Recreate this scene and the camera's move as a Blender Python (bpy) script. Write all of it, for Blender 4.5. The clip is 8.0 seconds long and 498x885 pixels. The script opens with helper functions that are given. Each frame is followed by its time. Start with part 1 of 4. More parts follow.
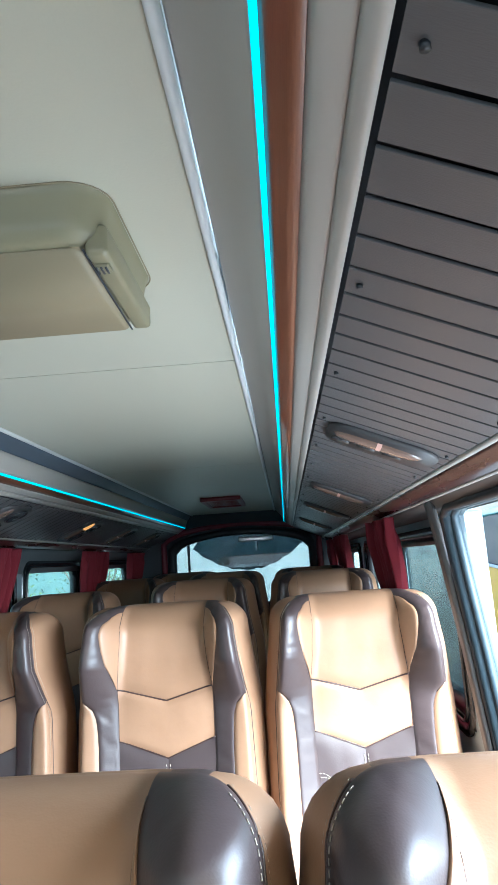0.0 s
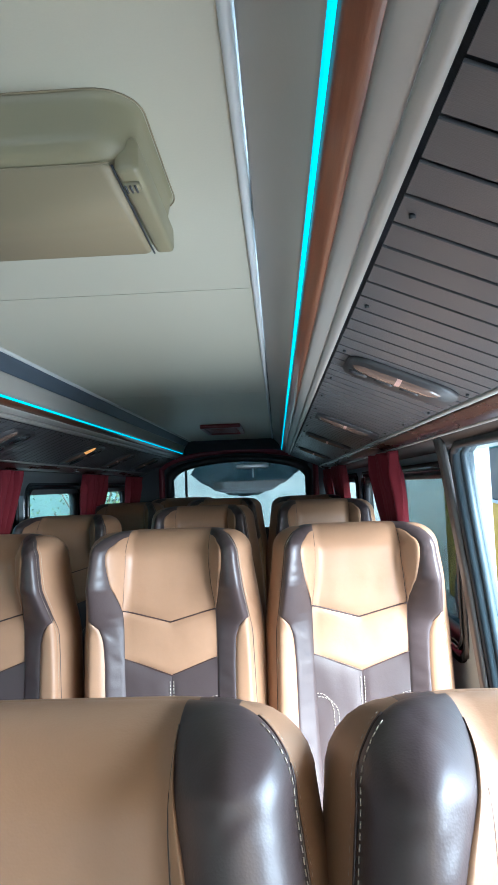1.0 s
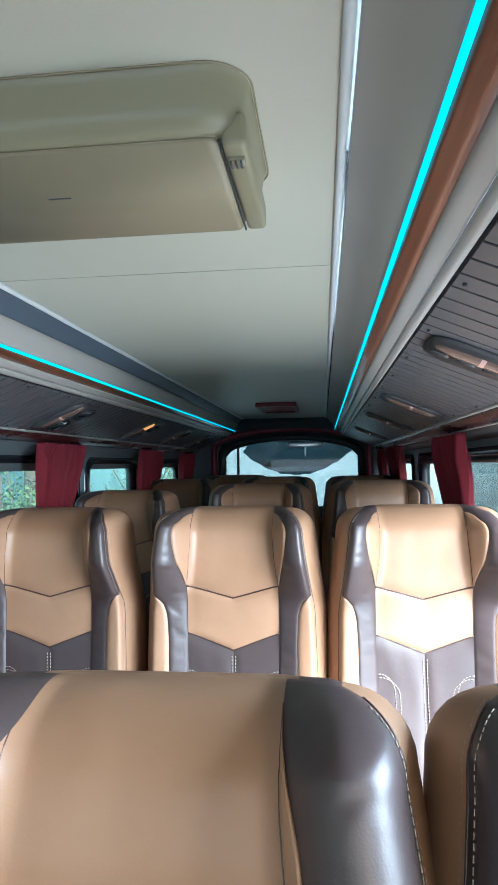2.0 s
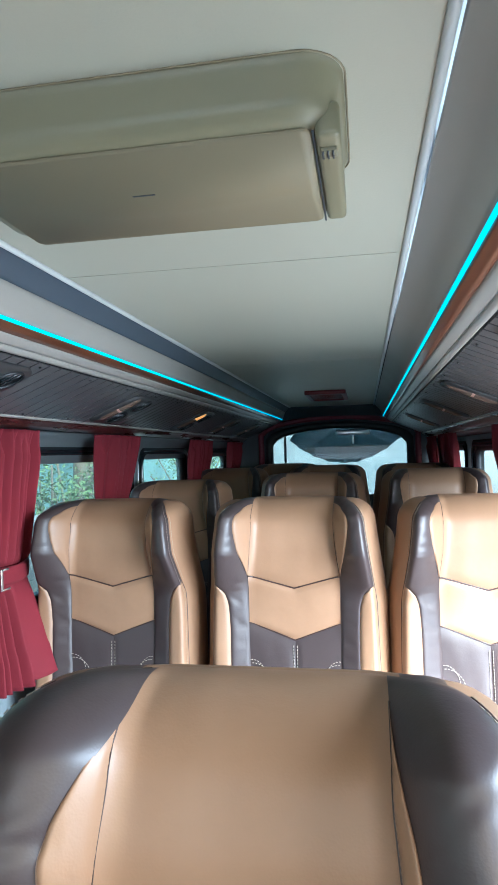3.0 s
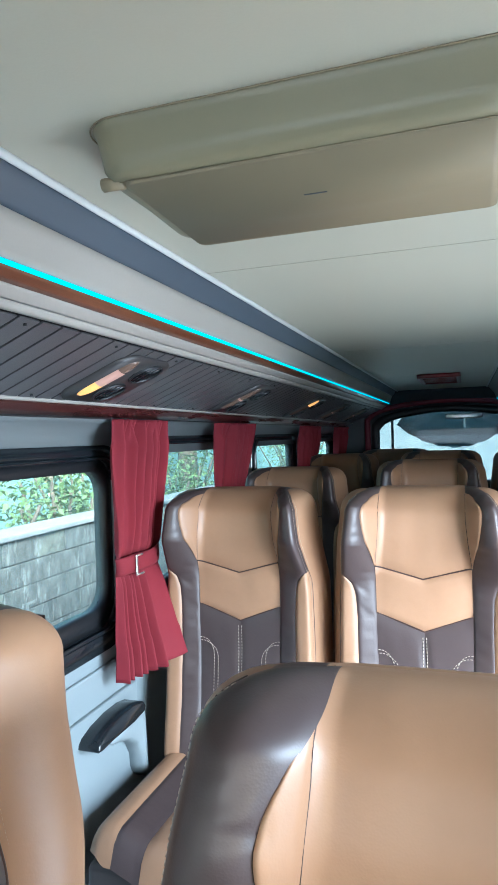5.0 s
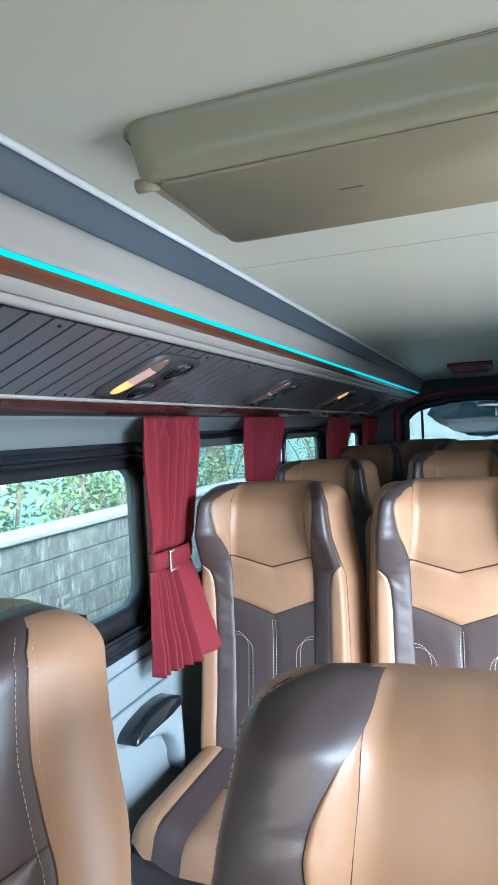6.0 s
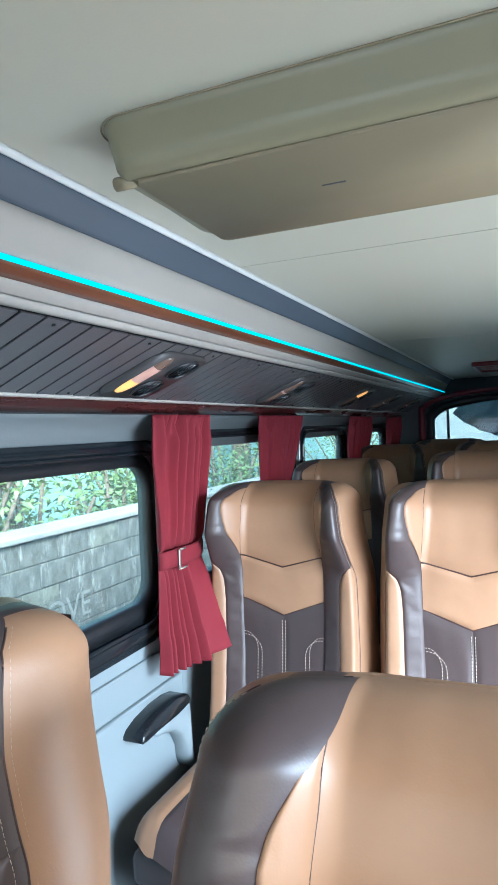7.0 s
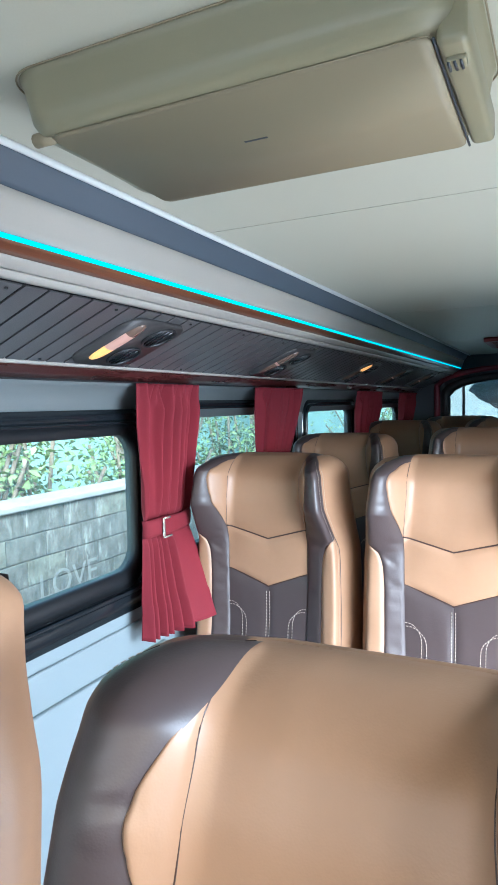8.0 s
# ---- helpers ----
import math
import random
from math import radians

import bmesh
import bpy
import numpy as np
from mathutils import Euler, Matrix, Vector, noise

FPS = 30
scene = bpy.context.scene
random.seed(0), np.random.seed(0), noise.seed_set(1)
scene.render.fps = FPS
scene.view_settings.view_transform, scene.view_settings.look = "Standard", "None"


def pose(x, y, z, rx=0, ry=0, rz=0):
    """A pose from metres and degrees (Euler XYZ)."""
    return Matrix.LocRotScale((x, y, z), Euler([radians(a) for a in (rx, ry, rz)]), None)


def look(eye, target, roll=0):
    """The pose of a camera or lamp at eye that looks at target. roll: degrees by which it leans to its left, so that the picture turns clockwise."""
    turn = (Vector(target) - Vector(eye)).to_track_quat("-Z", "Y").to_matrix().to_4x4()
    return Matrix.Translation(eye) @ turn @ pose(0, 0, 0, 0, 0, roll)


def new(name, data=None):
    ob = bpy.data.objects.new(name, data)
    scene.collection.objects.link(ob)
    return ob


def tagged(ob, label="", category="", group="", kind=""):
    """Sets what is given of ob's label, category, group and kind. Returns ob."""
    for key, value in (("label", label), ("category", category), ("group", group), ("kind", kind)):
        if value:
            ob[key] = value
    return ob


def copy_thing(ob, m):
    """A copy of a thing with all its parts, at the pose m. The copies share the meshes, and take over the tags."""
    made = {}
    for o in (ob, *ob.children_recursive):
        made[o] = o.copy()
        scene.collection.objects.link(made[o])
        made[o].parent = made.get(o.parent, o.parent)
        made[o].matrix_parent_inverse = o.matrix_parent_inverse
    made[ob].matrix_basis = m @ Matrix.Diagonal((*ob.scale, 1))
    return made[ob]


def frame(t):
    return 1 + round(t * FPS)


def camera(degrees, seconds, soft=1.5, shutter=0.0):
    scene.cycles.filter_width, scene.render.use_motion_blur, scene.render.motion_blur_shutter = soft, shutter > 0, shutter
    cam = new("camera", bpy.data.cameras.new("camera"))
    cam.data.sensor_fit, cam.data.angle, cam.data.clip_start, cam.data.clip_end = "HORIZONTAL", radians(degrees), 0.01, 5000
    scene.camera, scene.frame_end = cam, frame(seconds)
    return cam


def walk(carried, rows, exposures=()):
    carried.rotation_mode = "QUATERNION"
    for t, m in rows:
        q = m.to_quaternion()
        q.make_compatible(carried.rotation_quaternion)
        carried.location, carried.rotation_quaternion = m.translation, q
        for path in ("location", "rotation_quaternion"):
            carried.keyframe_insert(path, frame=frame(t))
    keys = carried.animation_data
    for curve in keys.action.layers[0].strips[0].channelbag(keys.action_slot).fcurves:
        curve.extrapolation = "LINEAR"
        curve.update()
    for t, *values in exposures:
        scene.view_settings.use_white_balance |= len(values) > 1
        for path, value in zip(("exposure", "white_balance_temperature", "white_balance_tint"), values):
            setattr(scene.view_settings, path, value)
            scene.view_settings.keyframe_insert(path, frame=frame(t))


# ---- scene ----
cam = camera(42.3, 8.0)
PATH = [
    (0, (0.397, 0.16, 1.193), (0.309, 2.125, 1.553), -3.8),
    (0.5, (0.374, 0.177, 1.203), (0.322, 2.167, 1.399), -3.0),
    (1, (0.358, 0.173, 1.207), (0.275, 2.167, 1.34), -2.2),
    (1.5, (0.326, 0.179, 1.21), (0.162, 2.171, 1.281), -1.6),
    (2.8, (0.264, 0.162, 1.216), (-0.051, 2.136, 1.284), -0.9),
    (3, (0.249, 0.17, 1.221), (-0.103, 2.139, 1.253), -1.5),
    (3.5, (0.22, 0.17, 1.224), (-0.253, 2.113, 1.21), -1.9),
    (4, (0.2, 0.149, 1.23), (-0.347, 2.073, 1.236), -1.7),
    (4.5, (0.173, 0.138, 1.233), (-0.439, 2.042, 1.229), -1.2),
    (5, (0.162, 0.148, 1.242), (-0.474, 2.044, 1.229), -1.8),
    (5.2, (0.158, 0.148, 1.242), (-0.497, 2.038, 1.231), -1.9),
    (6.5, (0.147, 0.148, 1.257), (-0.61, 1.999, 1.209), -2.9),
    (7, (0.197, 0.182, 1.254), (-0.604, 2.014, 1.214), -2.3),
    (7.5, (0.253, 0.198, 1.257), (-0.539, 2.034, 1.225), -1.8),
    (8, (0.303, 0.238, 1.238), (-0.575, 2.032, 1.123), -1.3),
]
walk(cam, [(t, look(eye, target, roll)) for t, eye, target, roll in PATH], exposures=[(0, 2.24, 5250, 3), (0.5, 2.02, 5250, 3), (1.5, 2.14, 5220, 3), (3, 2.19, 5200, 3), (4.5, 2.35, 5250, 4), (6.5, 2.41, 5250, 5), (8, 2.45, 5250, 6)])

# ---- light ----
world = bpy.data.worlds.new("overcast_sky")
scene.world = world
world.use_nodes = True
wn = world.node_tree.nodes
sky = wn.new("ShaderNodeTexSky")
sky.sky_type, sky.sun_disc = "NISHITA", False
sky.sun_elevation, sky.sun_rotation = radians(34), radians(147)
sky.air_density, sky.dust_density = 1.6, 4.0
wn["Background"].inputs["Strength"].default_value = 0.15
world.node_tree.links.new(sky.outputs["Color"], wn["Background"].inputs["Color"])
sun = new("sun", bpy.data.lights.new("sun", "SUN"))
sun.data.energy, sun.data.angle, sun.data.color = 3.0, radians(18), (1.0, 0.97, 0.93)
sun.matrix_world = look((4.5, -7.0, 5.6), (0, 0, 0))


def opening_fill(name, eye, target, w, h, watts):
    """An added area lamp that stands in for daylight through an opening of the van."""
    l = new(name, bpy.data.lights.new(name, "AREA"))
    l.data.shape, l.data.size, l.data.size_y, l.data.energy = "RECTANGLE", w, h, watts
    l.data.color = (0.90, 0.96, 1.0)
    l.matrix_world = look(eye, target)


# added fill lamps: sky at the doorway, ground bounce, and front fill for near seats
opening_fill("doorway_daylight", (1.74, 0.64, 1.58), (0.15, 1.95, 0.56), 1.3, 1.2, 64.0)
opening_fill("yard_light_through_doorway", (1.02, 1.0, 0.30), (-0.75, 1.5, 1.35), 1.1, 0.5, 5.6)
opening_fill("windscreen_daylight", (0.0, -1.25, 1.05), (0.0, 0.8, 0.3), 1.3, 0.5, 1.6)

# ---- materials ----


def material(name, color, rough=0.5, metal=0.0, vary=0.12, scale=6.0, fine=180.0, bump=0.15, coat=0.0, stretch=(1, 1, 1), second=None, spec=0.5, sheen=0.0):
    """A surface whose colour wanders at a coarse and a fine scale, with fine relief."""
    m = bpy.data.materials.new(name)
    m.use_nodes = True
    nt = m.node_tree
    b = nt.nodes["Principled BSDF"]
    b.inputs["Metallic"].default_value = metal
    b.inputs["Coat Weight"].default_value = coat
    b.inputs["Specular IOR Level"].default_value = spec
    b.inputs["Sheen Weight"].default_value = sheen
    tc = nt.nodes.new("ShaderNodeTexCoord")
    mp = nt.nodes.new("ShaderNodeMapping")
    mp.inputs["Scale"].default_value = stretch
    nt.links.new(tc.outputs["Object"], mp.inputs["Vector"])
    n1, n2 = nt.nodes.new("ShaderNodeTexNoise"), nt.nodes.new("ShaderNodeTexNoise")
    n1.inputs["Scale"].default_value, n2.inputs["Scale"].default_value = scale, fine
    n1.inputs["Detail"].default_value, n2.inputs["Detail"].default_value = 4, 3
    for n in (n1, n2):
        nt.links.new(mp.outputs["Vector"], n.inputs["Vector"])
    mix = nt.nodes.new("ShaderNodeMix")
    mix.data_type = "RGBA"
    lo = [max(0.0, c * (1 - vary)) for c in color]
    hi = list(second) if second else [min(1.0, c * (1 + vary)) for c in color]
    mix.inputs[6].default_value, mix.inputs[7].default_value = (*lo, 1), (*hi, 1)
    add = nt.nodes.new("ShaderNodeMath")
    add.operation = "MULTIPLY_ADD"
    add.inputs[1].default_value = 0.35
    nt.links.new(n2.outputs["Fac"], add.inputs[0])
    sub = nt.nodes.new("ShaderNodeMath")
    sub.operation = "SUBTRACT"
    sub.inputs[1].default_value = 0.17
    nt.links.new(n1.outputs["Fac"], sub.inputs[0])
    nt.links.new(sub.outputs[0], add.inputs[2])
    nt.links.new(add.outputs[0], mix.inputs[0])
    nt.links.new(mix.outputs[2], b.inputs["Base Color"])
    rr = nt.nodes.new("ShaderNodeMapRange")
    rr.inputs["To Min"].default_value, rr.inputs["To Max"].default_value = max(0.03, rough - 0.09), min(1, rough + 0.09)
    nt.links.new(n1.outputs["Fac"], rr.inputs["Value"])
    nt.links.new(rr.outputs[0], b.inputs["Roughness"])
    if bump:
        bp = nt.nodes.new("ShaderNodeBump")
        bp.inputs["Strength"].default_value, bp.inputs["Distance"].default_value = bump, 0.002
        nt.links.new(n2.outputs["Fac"], bp.inputs["Height"])
        nt.links.new(bp.outputs[0], b.inputs["Normal"])
    return m


def leather(name, color, rough):
    """Synthetic leather: pebbled grain from cells, with softer creases over it."""
    m = material(name, color, rough, vary=0.10, scale=5, fine=60, bump=0)
    nt = m.node_tree
    b = nt.nodes["Principled BSDF"]
    tc = nt.nodes["Texture Coordinate"]
    v = nt.nodes.new("ShaderNodeTexVoronoi")
    v.inputs["Scale"].default_value = 420
    w = nt.nodes.new("ShaderNodeTexNoise")
    w.inputs["Scale"].default_value, w.inputs["Detail"].default_value = 26, 5
    nt.links.new(tc.outputs["Object"], v.inputs["Vector"])
    nt.links.new(tc.outputs["Object"], w.inputs["Vector"])
    b1, b2 = nt.nodes.new("ShaderNodeBump"), nt.nodes.new("ShaderNodeBump")
    b1.inputs["Strength"].default_value, b1.inputs["Distance"].default_value = 0.14, 0.0005
    b2.inputs["Strength"].default_value, b2.inputs["Distance"].default_value = 0.20, 0.004
    nt.links.new(v.outputs["Distance"], b1.inputs["Height"])
    nt.links.new(w.outputs["Fac"], b2.inputs["Height"])
    nt.links.new(b2.outputs[0], b1.inputs["Normal"])
    nt.links.new(b1.outputs[0], b.inputs["Normal"])
    return m


def glowing(name, color, strength):
    m = bpy.data.materials.new(name)
    m.use_nodes = True
    b = m.node_tree.nodes["Principled BSDF"]
    b.inputs["Base Color"].default_value = (*color, 1)
    b.inputs["Emission Color"].default_value = (*color, 1)
    b.inputs["Emission Strength"].default_value = strength
    return m


def glass(name, tint, veil=0.0):
    m = bpy.data.materials.new(name)
    m.use_nodes = True
    nt = m.node_tree
    nt.nodes.remove(nt.nodes["Principled BSDF"])
    t, g, mx = (nt.nodes.new("ShaderNode" + k) for k in ("BsdfTransparent", "BsdfGlossy", "MixShader"))
    t.inputs["Color"].default_value = (*tint, 1)
    g.inputs["Roughness"].default_value = 0.02
    mx.inputs[0].default_value = 0.022
    nt.links.new(t.outputs[0], mx.inputs[1])
    nt.links.new(g.outputs[0], mx.inputs[2])
    top = mx
    if veil:
        # a thin translucent veil that imitates hazy reflections on the pane
        film, top = nt.nodes.new("ShaderNodeBsdfTranslucent"), nt.nodes.new("ShaderNodeMixShader")
        film.inputs["Color"].default_value = (0.85, 0.9, 0.88, 1)
        tc, n, rr = nt.nodes.new("ShaderNodeTexCoord"), nt.nodes.new("ShaderNodeTexNoise"), nt.nodes.new("ShaderNodeMapRange")
        n.inputs["Scale"].default_value, n.inputs["Detail"].default_value = 14, 6
        rr.inputs["From Min"].default_value, rr.inputs["From Max"].default_value = 0.3, 0.75
        rr.inputs["To Min"].default_value, rr.inputs["To Max"].default_value = veil * 0.6, veil * 1.4
        nt.links.new(tc.outputs["Object"], n.inputs["Vector"])
        nt.links.new(n.outputs["Fac"], rr.inputs["Value"])
        nt.links.new(rr.outputs[0], top.inputs[0])
        nt.links.new(mx.outputs[0], top.inputs[1])
        nt.links.new(film.outputs[0], top.inputs[2])
    nt.links.new(top.outputs[0], nt.nodes["Material Output"].inputs["Surface"])
    return m


CEILING = material("cream_headliner", (0.43, 0.412, 0.328), 0.4, vary=0.05, scale=2, fine=300, bump=0.08)
BEIGE = material("beige_plastic", (0.218, 0.196, 0.120), 0.42, vary=0.05, scale=7, fine=500, bump=0.05)
BEIGE_PANEL = material("tan_beige_plastic", (0.24, 0.197, 0.120), 0.58, vary=0.06, scale=5, fine=500, bump=0.06)
GREY_TRIM = material("satin_grey_plastic", (0.35, 0.325, 0.29), 0.36, vary=0.06, scale=4, fine=240, bump=0.03)
SILVER = material("bright_silver_bead", (0.75, 0.76, 0.76), 0.22, metal=0.7, vary=0.05)
WHITE_BEAD = material("satin_white_bead", (0.58, 0.59, 0.58), 0.38, vary=0.03, bump=0)
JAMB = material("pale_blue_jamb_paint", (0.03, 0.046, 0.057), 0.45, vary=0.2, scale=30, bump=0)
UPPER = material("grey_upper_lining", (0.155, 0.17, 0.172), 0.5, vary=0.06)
# lining grey with the doorway side's shade put into its colour
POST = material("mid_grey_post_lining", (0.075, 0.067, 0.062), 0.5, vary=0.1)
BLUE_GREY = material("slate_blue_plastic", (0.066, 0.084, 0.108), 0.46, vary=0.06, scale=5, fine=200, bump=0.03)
WOOD = material("red_brown_wood_strip", (0.115, 0.035, 0.015), 0.32, vary=0.35, scale=16, fine=130, bump=0.08, stretch=(8, 0.35, 8), coat=0.3, second=(0.19, 0.066, 0.030))
SLAT = material("grey_slat_laminate", (0.075, 0.072, 0.074), 0.42, vary=0.14, scale=4, fine=160, bump=0.1, stretch=(1, 6, 1))
RAIL = material("dark_rail_edge", (0.042, 0.012, 0.010), 0.28, vary=0.2, stretch=(4, 0.5, 4))
POD = material("smoky_grey_plastic", (0.046, 0.042, 0.042), 0.45, vary=0.1)
BLACK = material("black_rubber", (0.012, 0.013, 0.015), 0.45, vary=0.2)
GLOSS_BLACK = material("glossy_black_plastic", (0.012, 0.015, 0.018), 0.2, vary=0.2, bump=0.03)
CHARCOAL = material("charcoal_trim", (0.035, 0.04, 0.047), 0.5, vary=0.15)
RED_TRIM = material("dark_red_edge_trim", (0.16, 0.012, 0.025), 0.45, vary=0.15)
RED_PLASTIC = material("deep_red_plastic", (0.16, 0.012, 0.015), 0.35)
LINING = material("pale_grey_lining", (0.255, 0.298, 0.312), 0.45, vary=0.06, scale=3, fine=220, bump=0.06)
TAN = leather("tan_leather", (0.288, 0.163, 0.093), 0.44)
DARK = leather("dark_brown_leather", (0.050, 0.035, 0.034), 0.42)
STITCH = material("pale_thread", (0.36, 0.31, 0.25), 0.7, bump=0)
PIPING = material("dark_piping", (0.045, 0.022, 0.018), 0.4)
CURTAIN = material("crimson_curtain_cloth", (0.175, 0.008, 0.017), 0.85, vary=0.15, scale=5, fine=700, bump=0.3)
BUCKLE = material("chrome_buckle", (0.8, 0.78, 0.76), 0.2, metal=0.9)
CARPET = material("dark_floor_vinyl", (0.05, 0.05, 0.052), 0.6, vary=0.2)
METAL = material("black_steel_legs", (0.03, 0.03, 0.03), 0.4, metal=0.5)
PAINT = material("white_van_paint", (0.66, 0.72, 0.76), 0.2, vary=0.04, coat=0.6, bump=0.0)
BLOCK = material("weathered_concrete_block", (0.055, 0.055, 0.050), 0.9, vary=0.8, scale=11, fine=38, bump=0.8, stretch=(2, 2, 1.1), second=(0.20, 0.20, 0.185))
MOSSY = material("mossy_concrete_block", (0.075, 0.076, 0.058), 0.9, vary=0.7, scale=16, fine=60, bump=0.8, second=(0.25, 0.25, 0.21))
for weathered in (BLOCK, MOSSY):
    nt = weathered.node_tree
    place = nt.nodes.new("ShaderNodeNewGeometry")
    spots, ramp, blend = nt.nodes.new("ShaderNodeTexNoise"), nt.nodes.new("ShaderNodeValToRGB"), nt.nodes.new("ShaderNodeMix")
    spots.inputs["Scale"].default_value, spots.inputs["Detail"].default_value, spots.inputs["Roughness"].default_value = 9, 9, 0.82
    ramp.color_ramp.elements[0].position, ramp.color_ramp.elements[1].position = 0.53, 0.66
    blend.data_type = "RGBA"
    skin = nt.nodes["Principled BSDF"].inputs["Base Color"]
    under = skin.links[0].from_socket
    blend.inputs[7].default_value = (0.30, 0.30, 0.29, 1)
    runs = nt.nodes.new("ShaderNodeMapping")
    runs.inputs["Scale"].default_value = (1.0, 1.6, 0.55)
    nt.links.new(place.outputs["Position"], runs.inputs["Vector"])
    nt.links.new(runs.outputs["Vector"], spots.inputs["Vector"])
    nt.links.new(spots.outputs["Fac"], ramp.inputs[0])
    nt.links.new(ramp.outputs[0], blend.inputs[0])
    nt.links.new(under, blend.inputs[6])
    nt.links.new(blend.outputs[2], skin)
MORTAR = material("grey_mortar", (0.15, 0.145, 0.13), 0.95, vary=0.3, scale=10, bump=0.5)
COPING = material("pale_cement_coping", (0.27, 0.27, 0.265), 0.85, vary=0.2, scale=6, fine=60, bump=0.4)
LEAF = material("green_leaves", (0.10, 0.165, 0.055), 0.45, vary=0.5, scale=9, fine=30, bump=0.1, second=(0.20, 0.29, 0.11))
LEAF_PALE = material("young_green_leaves", (0.12, 0.19, 0.06), 0.4, vary=0.4, scale=9, fine=30, bump=0.1, second=(0.22, 0.30, 0.12))
BARK = material("grey_brown_bark", (0.12, 0.095, 0.07), 0.9, vary=0.4, scale=12, bump=0.7)
TEAL = material("turquoise_painted_wall", (0.19, 0.32, 0.31), 0.7, vary=0.2, scale=2, fine=40)
YARD = material("rough_concrete_yard", (0.44, 0.43, 0.40), 0.9, vary=0.25, scale=0.6, fine=20, bump=0.4)
PALE_WALL = material("whitewashed_wall", (0.46, 0.50, 0.51), 0.8, vary=0.06, scale=1.5, fine=30)
YELLOW = material("yellow_bus_paint", (0.50, 0.30, 0.03), 0.55, vary=0.05, bump=0, spec=0.2)
BUS_TEAL = material("turquoise_bus_paint", (0.05, 0.34, 0.40), 0.3, vary=0.15, scale=3, coat=0.4, bump=0)
DARK_WINDOW = material("dark_bus_window", (0.05, 0.055, 0.065), 0.5, vary=0.1, bump=0, spec=0.15)
AMBER = glowing("lit_amber_lens", (0.85, 0.36, 0.10), 0.20)
LENS_WHITE = glowing("lit_white_lens", (0.50, 0.28, 0.22), 0.045)
LENS = material("pinkish_lamp_lens", (0.15, 0.095, 0.072), 0.2, coat=0.5, bump=0)
LED = glowing("pale_cyan_led_strip", (0.02, 0.64, 0.85), 0.24)
WINDOW = glass("clear_window_glass", (0.86, 0.93, 0.92), 0.045)
GREY_GLASS = glass("grey_privacy_glass", (0.56, 0.60, 0.60))
REAR_GLASS = glass("smoked_rear_glass", (0.40, 0.46, 0.47))
SHADED_GLASS = glass("lightly_tinted_glass", (0.66, 0.74, 0.74), 0.06)
DOOR_PAINT = material("blue_grey_door_paint", (0.07, 0.095, 0.115), 0.25, vary=0.06, coat=0.5, bump=0)
TINT = glass("tinted_film_glass", (0.20, 0.25, 0.28))

# ---- mesh helpers ----


def part(name, bm, mat, parent=None, label="", smooth=True):
    me = bpy.data.meshes.new(name)
    bmesh.ops.recalc_face_normals(bm, faces=bm.faces)
    bm.to_mesh(me)
    bm.free()
    me.materials.append(mat)
    if smooth:
        me.shade_smooth()
    ob = new(name, me)
    if parent:
        ob.parent = parent
    if label:
        tagged(ob, label)
    return ob


def thing(name, label, category, group="", kind="", at=(0, 0, 0)):
    ob = new(name)
    ob.empty_display_size = 0.1
    ob.location = at
    return tagged(ob, label, category, group, kind)


def box(bm, x0, x1, y0, y1, z0, z1, bevel=0.0):
    made = bmesh.ops.create_cube(bm, size=1, matrix=Matrix.LocRotScale(((x0 + x1) / 2, (y0 + y1) / 2, (z0 + z1) / 2), None, (x1 - x0, y1 - y0, z1 - z0)))
    if bevel:
        edges = {e for v in made["verts"] for e in v.link_edges}
        bmesh.ops.bevel(bm, geom=list(edges), offset=bevel, segments=3, profile=0.5, affect="EDGES")
    return bm


def boxes(*rows, bevel=0.0):
    bm = bmesh.new()
    for r in rows:
        box(bm, *r, bevel=bevel)
    return bm


def sheet(fn, nu, nv, bm=None):
    """A grid of quads over fn(s, t) for s and t from 0 to 1."""
    bm = bm or bmesh.new()
    v = [[bm.verts.new(fn(i / nu, j / nv)) for i in range(nu + 1)] for j in range(nv + 1)]
    for j in range(nv):
        for i in range(nu):
            bm.faces.new((v[j][i], v[j][i + 1], v[j + 1][i + 1], v[j + 1][i]))
    return bm


def tube(points, r, sides=8, bm=None, closed=False):
    bm = bm or bmesh.new()
    pts = [Vector(p) for p in points]
    rings = []
    for i, p in enumerate(pts):
        a, b = pts[max(0, i - 1)], pts[min(len(pts) - 1, i + 1)]
        if closed:
            a, b = pts[i - 1], pts[(i + 1) % len(pts)]
        d = (b - a).normalized()
        u = d.cross(Vector((0, 0, 1)) if abs(d.z) < 0.9 else Vector((0, 1, 0))).normalized()
        w = d.cross(u)
        rings.append([bm.verts.new(p + r * (math.cos(k * math.tau / sides) * u + math.sin(k * math.tau / sides) * w)) for k in range(sides)])
    for i in range(len(rings) - (0 if closed else 1)):
        a, b = rings[i], rings[(i + 1) % len(rings)]
        for k in range(sides):
            bm.faces.new((a[k], a[(k + 1) % sides], b[(k + 1) % sides], b[k]))
    if not closed:
        bm.faces.new(rings[0])
        bm.faces.new(rings[-1])
    return bm


def lerp(table, v):
    """Piecewise smooth value at v from rows of (v, value)."""
    if v <= table[0][0]:
        return table[0][1]
    for (a, p), (b, q) in zip(table, table[1:]):
        if v <= b:
            k = (v - a) / (b - a)
            return p + (q - p) * k
    return table[-1][1]


